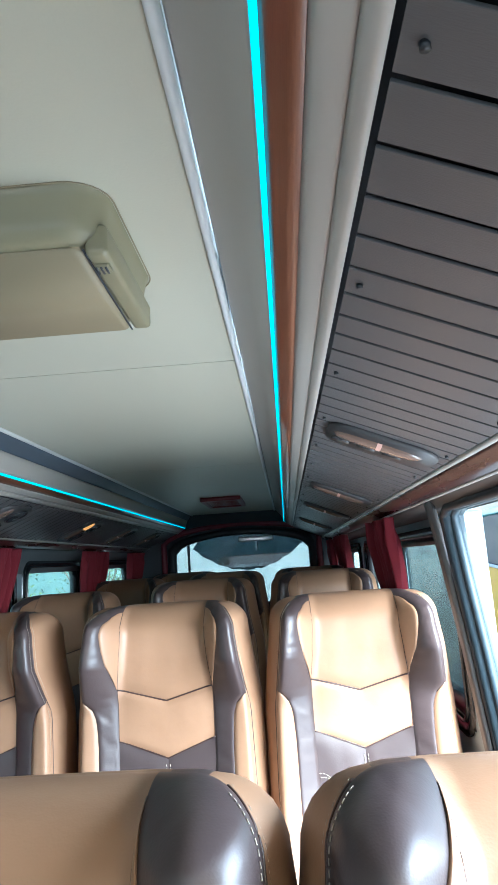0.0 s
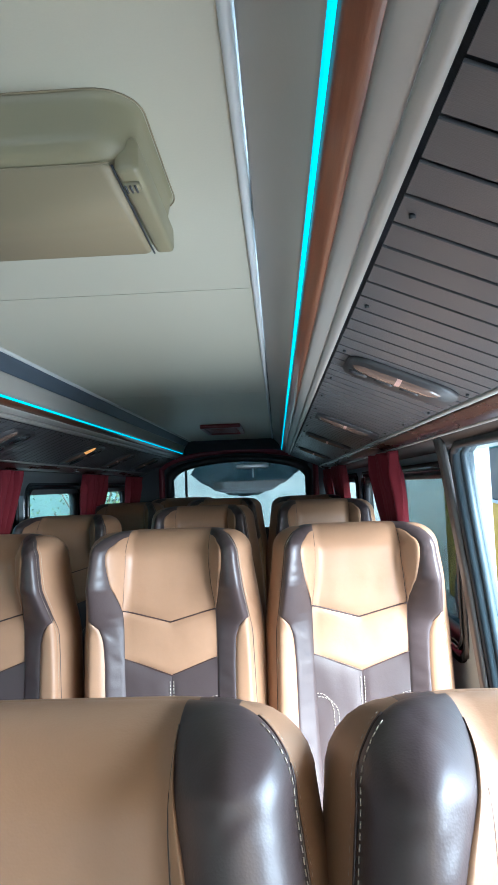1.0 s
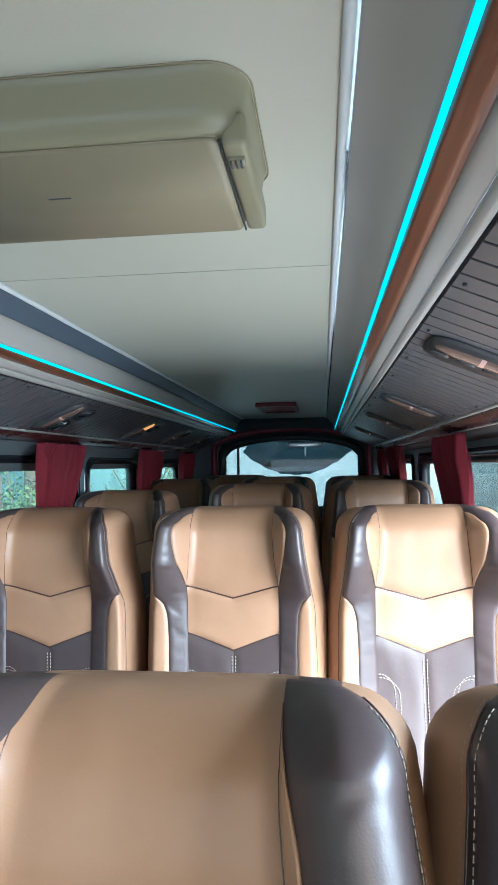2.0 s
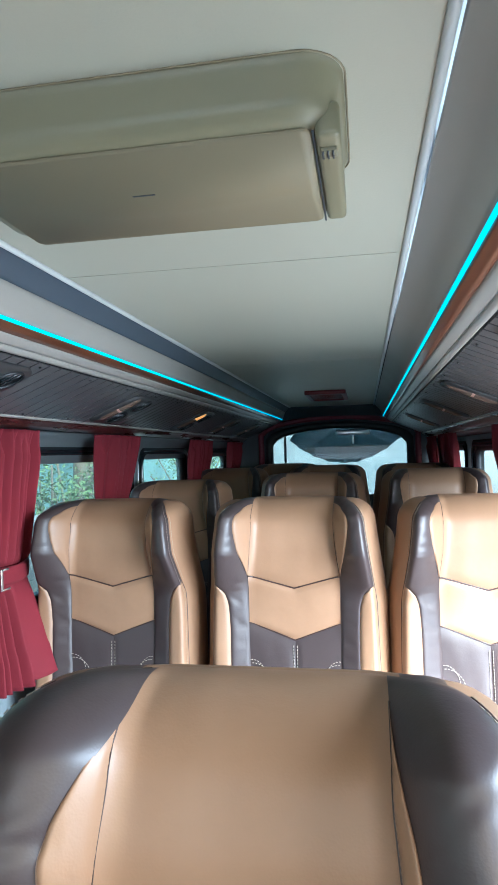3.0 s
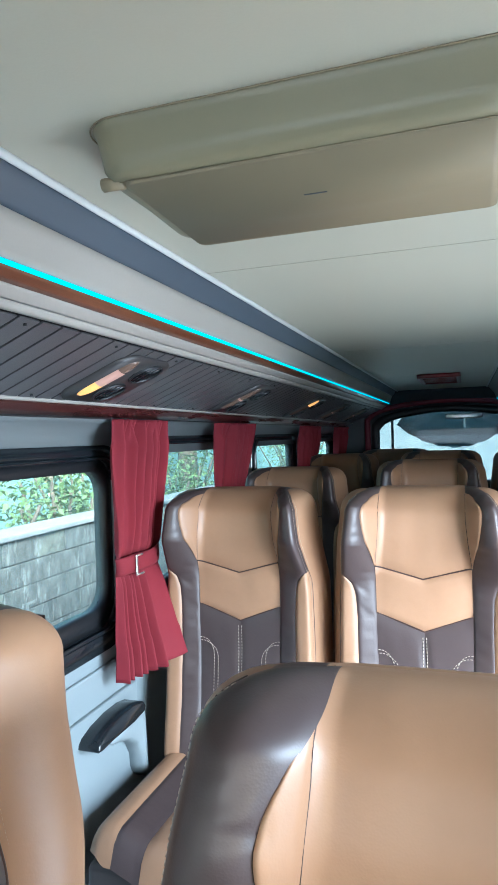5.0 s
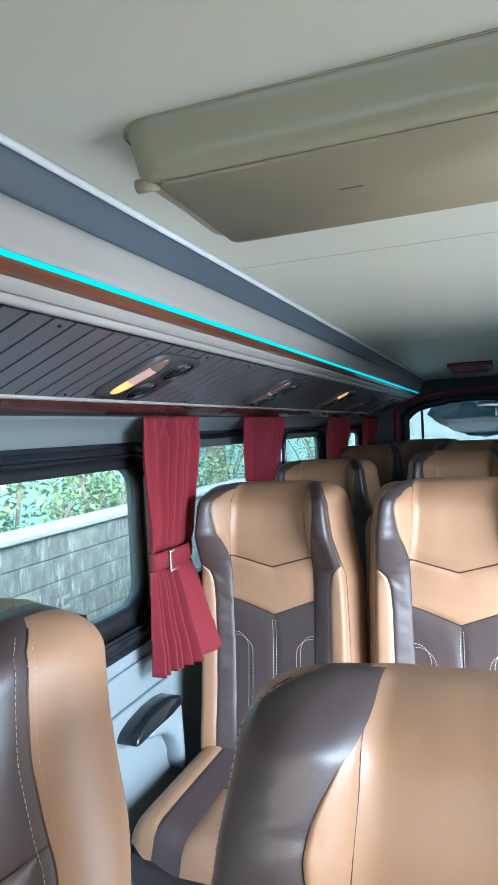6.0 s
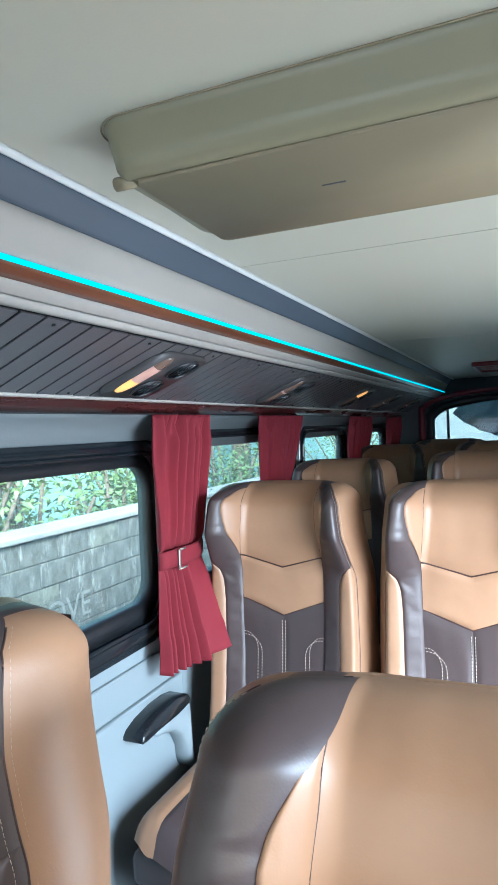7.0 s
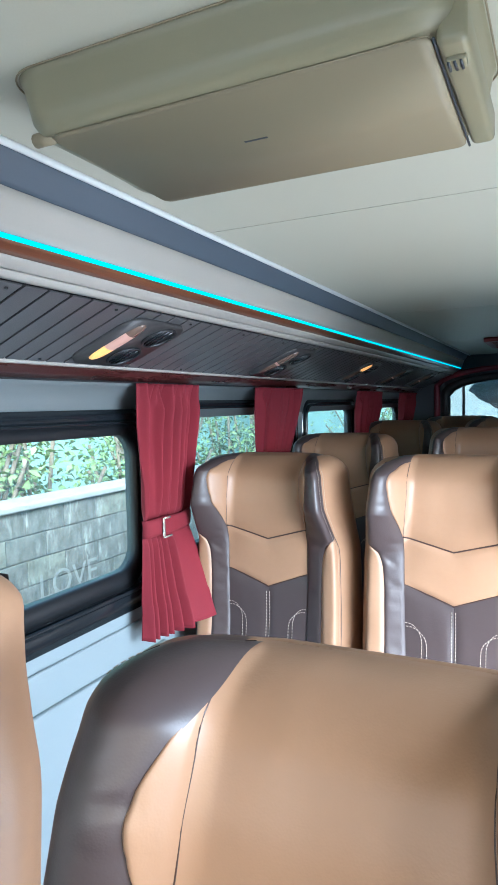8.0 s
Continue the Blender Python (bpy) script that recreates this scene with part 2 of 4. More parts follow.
def rounded(y0, y1, z0, z1, r, n=6):
    """Corners of a rounded rectangle, going round."""
    out = []
    for cy, cz, a in ((y1 - r, z1 - r, 0), (y0 + r, z1 - r, 90), (y0 + r, z0 + r, 180), (y1 - r, z0 + r, 270)):
        for k in range(n + 1):
            t = radians(a + 90 * k / n)
            out.append((cy + r * math.cos(t), cz + r * math.sin(t)))
    return out


def ring(outer, inner, d0, d1, place):
    """A frame between two outlines of equally many points, from depth d0 to d1."""
    bm = bmesh.new()
    n = len(outer)
    loops = [[bm.verts.new(place(a, b, d)) for a, b in pts] for pts, d in ((outer, d0), (inner, d0), (inner, d1), (outer, d1))]
    for k in range(4):
        a, b = loops[k], loops[(k + 1) % 4]
        for i in range(n):
            bm.faces.new((a[i], a[(i + 1) % n], b[(i + 1) % n], b[i]))
    return bm


def slab(points, d0, d1, place):
    bm = bmesh.new()
    a = [bm.verts.new(place(p, q, d0)) for p, q in points]
    b = [bm.verts.new(place(p, q, d1)) for p, q in points]
    bm.faces.new(a)
    bm.faces.new(b)
    for i in range(len(points)):
        j = (i + 1) % len(points)
        bm.faces.new((a[i], a[j], b[j], b[i]))
    return bm


def strip(profile, y0, y1, thick, side, bm=None, step=0.25):
    """A moulding that runs along the van: a profile of (x, z), given thickness away from the cabin."""
    bm = bm or bmesh.new()
    n = len(profile)
    back = []
    for i in range(n):
        (xa, za), (xb, zb) = profile[max(0, i - 1)], profile[min(n - 1, i + 1)]
        l = math.hypot(xb - xa, zb - za)
        nx, nz = -(zb - za) / l, (xb - xa) / l
        back.append((profile[i][0] + nx * thick, profile[i][1] + nz * thick))
    loop = profile + back[::-1]
    count = max(1, int((y1 - y0) / step))
    rows = [[bm.verts.new((side * x, y0 + (y1 - y0) * j / count, z)) for x, z in loop] for j in range(count + 1)]
    m = len(loop)
    for a, b in zip(rows, rows[1:]):
        for i in range(m):
            bm.faces.new((a[i], a[(i + 1) % m], b[(i + 1) % m], b[i]))
    bm.faces.new(rows[0])
    bm.faces.new(rows[-1])
    return bm


# ---- the van's shell ----
FLOOR, CEIL, REAR, FRONT = -0.12, 1.58, 5.42, -1.3
WL, WR = -0.85, 0.87

floor = part("floor", boxes((WL - 0.06, WR + 0.06, FRONT, REAR + 0.1, FLOOR - 0.05, FLOOR)), CARPET)
tagged(floor, "dark vinyl van floor under the seats", "floor", kind="structure")
ceiling = part("ceiling", boxes(*[(-0.328, 0.328, a + 0.0015, b - 0.0015, CEIL, CEIL + 0.012) for a, b in ((FRONT, 0.02), (0.02, 1.37), (1.37, 2.75), (2.75, 4.1), (4.1, REAR))]), CEILING, smooth=False)
tagged(ceiling, "smooth cream ceiling panels with fine cross seams", "ceiling", kind="structure")
roof = part("roof", boxes((WL - 0.06, WR + 0.06, FRONT, REAR + 0.15, CEIL + 0.014, CEIL + 0.05)), PAINT)
tagged(roof, "white painted steel van roof", "roof", kind="structure")


def wall_pieces(x0, x1, y0, y1, z0, z1, holes):
    """A wall between y0 and y1 with rectangular openings (ya, yb, za, zb) in order of y."""
    rows, at = [], y0
    for ya, yb, za, zb in holes:
        rows.append((x0, x1, at, ya, z0, z1))
        if za > z0:
            rows.append((x0, x1, ya, yb, z0, za))
        if zb < z1:
            rows.append((x0, x1, ya, yb, zb, z1))
        at = yb
    rows.append((x0, x1, at, y1, z0, z1))
    bm = bmesh.new()
    for r in rows:
        box(bm, *r)
    return bm


HOLES_L = [(-1.0, -0.05, 0.62, 1.28), (0.62, 1.86, 0.70, 1.20), (2.02, 3.10, 0.70, 1.235), (3.20, 4.06, 0.70, 1.235), (4.28, 5.30, 0.80, 1.235)]
HOLES_R = [(-1.0, -0.05, 0.62, 1.28), (0.30, 1.93, FLOOR, 1.285), (2.02, 3.10, 0.70, 1.235), (3.20, 4.06, 0.70, 1.235), (4.28, 5.30, 0.80, 1.235)]
wall = part("wall_left", wall_pieces(WL - 0.06, WL, FRONT, REAR + 0.1, FLOOR, 1.60, HOLES_L), LINING, smooth=False)
tagged(wall, "pale grey plastic side lining with window openings", "wall", kind="structure")
wall = part("wall_right", wall_pieces(WR, WR + 0.06, FRONT, REAR + 0.1, FLOOR, 1.60, HOLES_R), LINING, smooth=False)
tagged(wall, "pale grey side lining with an open doorway", "wall", kind="structure")
front = part("wall_front", boxes((WL - 0.06, WR + 0.06, FRONT - 0.05, FRONT, FLOOR, 0.78), (WL - 0.06, WR + 0.06, FRONT - 0.05, FRONT, 1.30, 1.62)), CHARCOAL, smooth=False)
tagged(front, "dark front bulkhead below the windscreen", "wall", kind="structure")


def side_window(name, side, y0, y1, z0, z1, inner_r, grow, label, film=None):
    """A pane in a deep black rubber frame with rounded corners."""
    x = WR if side > 0 else WL
    w = thing(name, label, "window", kind="structure")
    place = lambda a, b, d: (x + side * d, a, b)
    gy0, gy1, gz0, gz1 = grow
    outer, inner = rounded(y0 - gy0, y1 + gy1, z0 - gz0, z1 + gz1, inner_r + 0.035), rounded(y0, y1, z0, z1, inner_r)
    mid = rounded(y0 - gy0 * 0.45, y1 + gy1 * 0.45, z0 - gz0 * 0.45, z1 + gz1 * 0.45, inner_r + 0.02)
    part("window_frame", ring(outer, mid, -0.010, 0.045, place), GLOSS_BLACK, w)
    part("rubber_seal", ring(mid, inner, 0.008, 0.05, place), BLACK, w)
    part("bead", ring(rounded(y0 - gy0 * 0.55, y1 + gy1 * 0.55, z0 - gz0 * 0.55, z1 + gz1 * 0.55, inner_r + 0.02), mid, -0.016, 0.0, place), GLOSS_BLACK, w)
    pane = part("pane", slab(inner, 0.030, 0.034, place), film or WINDOW, w, smooth=False)
    pane.visible_shadow = False
    return w


ledge = part("baseboard", boxes((WL, WL + 0.022, 0.30, 1.93, FLOOR, 0.50), (WL, WL + 0.012, 0.30, 1.93, 0.50, 0.60), bevel=0.006), LINING)
tagged(ledge, "stepped pale grey panel below the side window", "trim", kind="structure")

side_window("window_1", -1, 0.72, 1.83, 0.755, 1.160, 0.07, (0.08, 0.075, 0.115, 0.075), "wide side window in a rounded black rubber frame")
side_window("window_2", -1, 2.06, 3.06, 0.755, 1.205, 0.05, (0.05, 0.05, 0.08, 0.055), "side window behind the seats, black frame", SHADED_GLASS)
side_window("window_3", -1, 3.26, 4.02, 0.755, 1.200, 0.04, (0.07, 0.05, 0.08, 0.06), "tall side window with black surround", SHADED_GLASS)
side_window("window_4", -1, 4.32, 5.26, 0.83, 1.200, 0.06, (0.05, 0.05, 0.05, 0.06), "rearmost side window with black surround", SHADED_GLASS)
side_window("window_5", 1, 2.06, 3.06, 0.755, 1.205, 0.05, (0.05, 0.05, 0.08, 0.055), "side window facing the open sliding door", GREY_GLASS)
side_window("window_6", 1, 3.26, 4.02, 0.755, 1.200, 0.04, (0.07, 0.05, 0.08, 0.06), "side window with red curtain beside it", GREY_GLASS)
side_window("window_7", 1, 4.32, 5.26, 0.83, 1.200, 0.06, (0.05, 0.05, 0.05, 0.06), "rearmost side window on the doorway side", GREY_GLASS)

# doorway edge: sloping lining post and ribbed seal
post = part("pillar", strip([(WR - 0.016, FLOOR), (WR - 0.018, 0.45), (WR - 0.028, 0.7), (WR - 0.056, 0.95), (WR - 0.080, 1.13), (WR - 0.093, 1.225), (WR - 0.100, 1.268), (WR - 0.114, 1.334)], 1.742, 1.80, 0.012, 1), POST)
tagged(post, "grey lined post behind the open doorway", "pillar", kind="structure")
door_head = part("door_header", strip([(WR - 0.097, 1.288), (WR - 0.116, 1.312), (WR - 0.137, 1.332)], 0.30, 1.745, 0.004, 1), POST)
tagged(door_head, "dark grey padded strip above the open doorway", "trim", kind="structure")
seal = thing("door_seal", "ribbed dark rubber seal round the open doorway", "seal", kind="structure")
edge = [(WR - 0.012, 1.735, FLOOR + 0.01), (WR - 0.014, 1.735, 0.45), (WR - 0.024, 1.735, 0.7), (WR - 0.052, 1.735, 0.95), (WR - 0.076, 1.73, 1.13), (WR - 0.089, 1.722, 1.225), (WR - 0.096, 1.705, 1.268), (WR - 0.098, 1.66, 1.283), (WR - 0.098, 0.36, 1.284)]
part("seal_tube", tube(edge, 0.010, 10), BLACK, seal)
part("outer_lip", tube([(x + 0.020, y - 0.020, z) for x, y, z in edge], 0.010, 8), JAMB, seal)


def jamb_face(s, t):
    k = s * (len(edge) - 1)
    i = min(int(k), len(edge) - 2)
    x, y, z = Vector(edge[i]).lerp(Vector(edge[i + 1]), k - i)
    return (x - 0.004 + 0.044 * t, y - 0.006 - 0.016 * t, z + (0.012 * t if y < 1.6 else 0))


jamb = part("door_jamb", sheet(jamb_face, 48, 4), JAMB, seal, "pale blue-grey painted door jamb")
jamb.modifiers.new("thick", "SOLIDIFY").thickness = 0.004

# rear end: header, window, red edge trim
RX0, RX1, RZ0, RZ1 = -0.50, 0.585, 0.86, 1.375
rear = part("wall_rear", boxes((WL, RX0, REAR + 0.02, REAR + 0.10, FLOOR, 1.6), (RX1, WR, REAR + 0.02, REAR + 0.10, FLOOR, 1.6), (RX0, RX1, REAR + 0.02, REAR + 0.10, FLOOR, RZ0), (RX0, RX1, REAR + 0.02, REAR + 0.10, RZ1 + 0.045, 1.6)), CHARCOAL, smooth=False)
tagged(rear, "dark charcoal tailgate lining", "wall", kind="structure")


def arch(grow, dz=0.0):
    x0, x1 = RX0 - grow, RX1 + grow
    pts = [(x0, RZ0), (x0, RZ1 - 0.12)]
    for k in range(25):
        t = k / 24
        x = x0 + (x1 - x0) * t
        u = abs(2 * t - 1)
        pts.append((x, RZ1 - 0.055 + 0.085 * (1 - u ** 2) - 0.05 * u ** 14 + grow + dz))
    return pts + [(x1, RZ1 - 0.12), (x1, RZ0)]


rw = thing("window_8", "rear window with a dark curved sheet and rounded corners", "window", kind="structure")
rplace = lambda a, b, d: (a, REAR + d, b)
pane = part("pane", slab(arch(0.004), 0.07, 0.074, rplace), REAR_GLASS, rw, smooth=False)
pane.visible_shadow = False
# added dark sheet, stands in for a dark curved shape behind the glass
film = []
for k in range(25):
    t = k / 24
    x = -0.36 + (RX1 + 0.36) * t
    film.append((x, 1.12 + 0.215 * abs(2 * t - 0.95) ** 2.0 + 0.006 * math.sin(k * 2.1)))
shade = part("sun_film", slab(film + [p for p in arch(0.0)[::-1] if p[0] > -0.36 and p[1] > 1.29], 0.064, 0.067, rplace), TINT, rw, "dark tinted sheet with a curved lower edge", smooth=False)
shade.visible_shadow = False
part("window_frame", ring(arch(0.05), arch(0.0), 0.0, 0.072, rplace), BLACK, rw)
part("divider", boxes((-0.405, -0.385, REAR + 0.055, REAR + 0.063, RZ0, 1.365)), CHARCOAL, rw, smooth=False)
crown = arch(0.03)


def over_arch(s, t):
    k = s * (len(crown) - 1)
    x, z = crown[min(int(round(k)), len(crown) - 1)]
    return (x, REAR + 0.03, z + (1.6 - z) * t)


fill = part("tailgate_panel", sheet(over_arch, len(crown) - 1, 3), CHARCOAL, rear)
fill.modifiers.new("thick", "SOLIDIFY").thickness = 0.02
trim = part("trim", tube([(x, REAR - 0.005, z) for x, z in arch(0.085, 0.004)], 0.024, 8), RED_TRIM)
tagged(trim, "dark red padded edge trim round the rear window", "trim", kind="structure")
header = part("rear_header", sheet(lambda s, t: (-0.62 + 1.24 * s, REAR - 0.09 + 0.09 * t ** 0.6, CEIL + 0.005 - 0.115 * t), 20, 8), CHARCOAL)
header.modifiers.new("thick", "SOLIDIFY").thickness = 0.01
tagged(header, "dark charcoal panel above the rear window", "trim", kind="structure")

# silvery block with a short stem at the top of the rear glass
lamp = thing("brake_lamp", "small silvery block with a stem at the top of the rear glass", "lamp")
part("body", boxes((0.02, 0.30, REAR + 0.02, REAR + 0.06, 1.345, 1.385), bevel=0.008), SILVER, lamp)
part("stem", boxes((0.155, 0.17, REAR + 0.035, REAR + 0.05, 1.27, 1.35), bevel=0.003), SILVER, lamp)

# ---- cornices over the windows ----
def cornice(side):
    word = "left" if side < 0 else "right"
    c = thing("cornice_" + word, "layered grey, wood and slatted trim along the roof edge", "trim", kind="structure")
    y0, y1 = FRONT, REAR - 0.02
    part("bead", strip([(0.3255, 1.580), (0.3265, 1.575), (0.330, 1.572), (0.334, 1.5725), (0.337, 1.576), (0.338, 1.582)], y0, y1, 0.006, side), WHITE_BEAD, c, "bright white bead")
    seam = [(0.366, 1.551), (0.370, 1.547), (0.375, 1.541)]
    # each side's light is put into its colours: dark band left, plain grey cove right
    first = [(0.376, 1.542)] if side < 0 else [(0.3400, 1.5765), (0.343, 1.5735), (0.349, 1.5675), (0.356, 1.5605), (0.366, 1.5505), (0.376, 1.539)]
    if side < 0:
        part("dark_band", strip([(0.341, 1.585), (0.345, 1.575), (0.352, 1.565)] + seam, y0, y1, 0.006, side), BLUE_GREY, c, "slate blue band, toned for the light on this side")
    part("cove_panel", strip(first + [(0.384, 1.527), (0.391, 1.512), (0.396, 1.498), (0.399, 1.487)], y0, y1, 0.006, side), GREY_TRIM, c, "rounded satin grey panel")
    part("led_strip", strip([(0.3985, 1.4855), (0.400, 1.4825), (0.403, 1.4800)], y0 + 0.4, y1 - 0.02, 0.004, side), LED, c, "glowing cyan light strip")
    part("wood_strip", strip([(0.4035, 1.4805), (0.409, 1.477), (0.418, 1.472), (0.428, 1.466)], y0, y1, 0.005, side), WOOD, c, "red-brown wood strip")
    part("lower_trim", strip([(0.4285, 1.467), (0.433, 1.4615), (0.441, 1.4565), (0.449, 1.4535), (0.4525, 1.452)], y0, y1, 0.005, side), GREY_TRIM, c)
    part("lip", strip([(0.4525, 1.4515), (0.454, 1.447), (0.460, 1.443), (0.466, 1.4395), (0.467, 1.446)], y0, y1, 0.004, side), GREY_TRIM, c)
    part("backing", strip([(0.462, 1.449), (0.712, 1.3445)], y0, y1, 0.006, side), BLACK, c)
    part("lower_rail", strip([(0.698, 1.3425), (0.700, 1.3375), (0.7045, 1.3345)], y0, y1, 0.006, side), GREY_TRIM, c)
    part("rail_edge", strip([(0.705, 1.3355), (0.713, 1.3300), (0.727, 1.3205), (0.740, 1.309)], y0, y1, 0.006, side), RAIL, c, "dark red-brown rail edge")
    part("rail_line", strip([(0.7405, 1.3085), (0.743, 1.3055), (0.7465, 1.3045)], y0, y1, 0.004, side), GREY_TRIM if side > 0 else BLACK, c)
    part("rail_shadow_gap", strip([(0.747, 1.3055), (0.752, 1.309), (0.758, 1.309)], y0, y1, 0.004, side), BLACK, c)
    hang = abs(WL if side < 0 else WR)
    # right lining takes the darker grey, its shade painted into the colour
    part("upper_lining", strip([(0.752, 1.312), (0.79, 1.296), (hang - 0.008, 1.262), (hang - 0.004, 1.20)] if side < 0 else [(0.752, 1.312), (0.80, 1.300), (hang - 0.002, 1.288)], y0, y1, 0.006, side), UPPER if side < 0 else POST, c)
    return c


SX0, SZ0, SX1, SZ1 = 0.4705, 1.4355, 0.697, 1.341


def light_pod(side, y, lit):
    """A smooth pod with a long lens and two round vents, set into the slatted panel."""
    p = thing("reading_light", "smoky grey ceiling pod with " + ("lit amber lens" if lit else "unlit lens") + " and round vents", "light", "lights along the roof edge")
    g = math.atan2(SZ1 - SZ0, SX1 - SX0)
    c, s = math.cos(g), math.sin(g)
    mx, mz = (SX0 + SX1) / 2, (SZ0 + SZ1) / 2

    def at(u, v, d):
        return (side * (mx + u * c + d * s), y + v, mz + u * s - d * c)
    part("plate", slab(rounded(-0.10, 0.105, -0.055, 0.165 if side < 0 else 0.10, 0.045), -0.004, 0.0075, at), POD, p)
    def oval(u0, u1, v0, w, d, mat, name, label=""):
        def fn(a, b):
            u = u0 + (u1 - u0) * a
            k = math.sqrt(max(0.0, 1 - (2 * ((u + 0.088) / 0.168) - 1) ** 4))
            ang = math.pi * b
            return at(u, v0 - w * k * math.cos(ang), 0.007 + d * k * math.sin(ang))
        part(name, sheet(fn, 12, 8), mat, p, label)
    if lit == 1:
        oval(0.018, 0.08, 0.0, 0.019, 0.010, AMBER, "lens", "glowing amber half of the lens")
        oval(-0.045, 0.018, 0.0, 0.019, 0.010, LENS_WHITE, "lens", "pale lit part of the lens")
        oval(-0.088, -0.045, 0.0, 0.019, 0.010, LENS, "lens", "pinkish unlit part of the lens")
    elif lit == 2:
        oval(-0.088, -0.03, 0.0, 0.019, 0.010, AMBER, "lens", "glowing amber half of the lens")
        oval(-0.03, 0.08, 0.0, 0.019, 0.010, LENS, "lens", "unlit part of the lens")
    else:
        oval(-0.088, -0.006, 0.0, 0.019, 0.010, LENS, "lens")
        oval(-0.006, 0.003, 0.0, 0.019, 0.010, LENS_WHITE, "bulb")
        oval(0.003, 0.08, 0.0, 0.019, 0.010, LENS, "lens")
    if side < 0:
        for u, v in ((-0.045, 0.105), (0.052, 0.09)):
            vent = part("vent", ring([(u + 0.043 * math.cos(k * math.tau / 24), v + 0.043 * math.sin(k * math.tau / 24)) for k in range(24)], [(u + 0.0385 * math.cos(k * math.tau / 24), v + 0.0385 * math.sin(k * math.tau / 24)) for k in range(24)], 0.004, 0.0125, at), BLACK, p, "round black air vent")
            part("bowl", slab([(u + 0.039 * math.cos(k * math.tau / 24), v + 0.039 * math.sin(k * math.tau / 24)) for k in range(24)], 0.002, 0.0078, at), BLACK, vent)
            for off in (-0.018, -0.004, 0.010):
                half = math.sqrt(0.036 ** 2 - off ** 2)
                part("flap", slab([(u - half, v + off - 0.0012), (u + half, v + off - 0.0012), (u + half, v + off + 0.0012), (u - half, v + off + 0.0012)], 0.007, 0.0115, at), GLOSS_BLACK, vent)
    else:
        for u in (-0.07, -0.02, 0.03):
            part("louvre", slab(rounded(u - 0.018, u + 0.018, 0.04, 0.06, 0.008), 0.006, 0.011, at), POD, p)
    return p


for side in (-1, 1):
    cornice(side)
for side, rows in ((-1, ((1.39, 1), (2.28, 0), (3.21, 2), (3.94, 0), (4.7, 0))), (1, ((1.32, 0), (2.22, 0), (2.95, 0), (4.0, 0)))):
    for y, lit in rows:
        light_pod(side, y, lit)

# ---- ceiling fittings ----
unit = thing("ceiling_unit", "beige plastic ceiling housing with a closed flip-down panel", "housing")


def shell(s, t):
    """The housing's rounded outside, from its rim on the ceiling to its underside."""
    pts = rounded(-0.220, 0.240, 0.741, 1.012, 0.045, 8)
    pts.append(pts[0])
    n = len(pts)
    k = s * (n - 1)
    i = min(int(k), n - 2)
    a, b = pts[i], pts[i + 1]
    px, py = a[0] + (b[0] - a[0]) * (k - i), a[1] + (b[1] - a[1]) * (k - i)
    cx, cy = 0.0135, 0.885
    inset, z = lerp([(0, 0), (0.1, 0.003), (0.6, 0.010), (0.85, 0.018), (1, 0.035)], t), lerp([(0, CEIL + 0.001), (0.1, CEIL - 0.003), (0.6, CEIL - 0.042), (0.85, CEIL - 0.052), (1, CEIL - 0.055)], t)
    f = lambda v, c, h: c + (v - c) * (1 - inset / h)
    return (f(px, cx, 0.2265), f(py, cy, 0.14), z - (0.0 if py < 0.9 else 0.010 * t * (py - 0.9) / 0.17))


bm = sheet(shell, 72, 12)
part("rim", bm, BEIGE, unit)
part("seam", tube([(x, y, CEIL - 0.0008) for x, y in rounded(-0.2215, 0.2415, 0.7395, 1.0135, 0.046, 8)], 0.0010, 6, closed=True), BEIGE_PANEL, unit)
part("underside", boxes((-0.19, 0.216, 0.785, 0.99, CEIL - 0.052, CEIL - 0.02), bevel=0.004), BEIGE, unit)
door = part("panel", slab(rounded(-0.184, 0.207, 0.774, 0.996, 0.012), 0.0, 0.010, lambda a, b, d: (a, b, CEIL - 0.048 - d - 0.010 * max(0, b - 0.9) / 0.17)), BEIGE_PANEL, unit, "tan-beige flip-down panel")
part("gap", tube([(0.2095, 0.775, CEIL - 0.057), (0.2095, 0.80, CEIL - 0.0585), (0.2095, 0.994, CEIL - 0.064)], 0.0013, 6), CHARCOAL, unit)
part("gap", tube([(-0.186, 0.7725, CEIL - 0.0555), (0.207, 0.7725, CEIL - 0.0553)], 0.0005, 6), BEIGE_PANEL, unit)
part("side_rail", boxes((0.2115, 0.2355, 0.772, 0.998, CEIL - 0.064, CEIL - 0.03), bevel=0.006), BEIGE, unit)
latch = part("latch", boxes((0.2155, 0.2315, 0.795, 0.812, CEIL - 0.068, CEIL - 0.06), bevel=0.002), BEIGE, unit)
for k in range(3):
    part("slot", boxes((0.2165 + k * 0.005, 0.2185 + k * 0.005, 0.796, 0.811, CEIL - 0.0692, CEIL - 0.066)), CHARCOAL, latch)
part("slot", boxes((-0.006, 0.022, 0.872, 0.877, CEIL - 0.0605, CEIL - 0.055), bevel=0.001), CHARCOAL, unit)
part("pivot", tube([(-0.214, 0.785, CEIL - 0.05), (-0.188, 0.785, CEIL - 0.05)], 0.0075, 12), BEIGE_PANEL, unit)

hatch = thing("ceiling_vent", "deep red framed vent at the rear of the ceiling", "vent")
part("frame", ring(rounded(-0.095, 0.150, 4.0, 4.55, 0.02), rounded(-0.07, 0.125, 4.05, 4.5, 0.015), 0.0, 0.022, lambda a, b, d: (a, b, CEIL - d)), RED_PLASTIC, hatch)
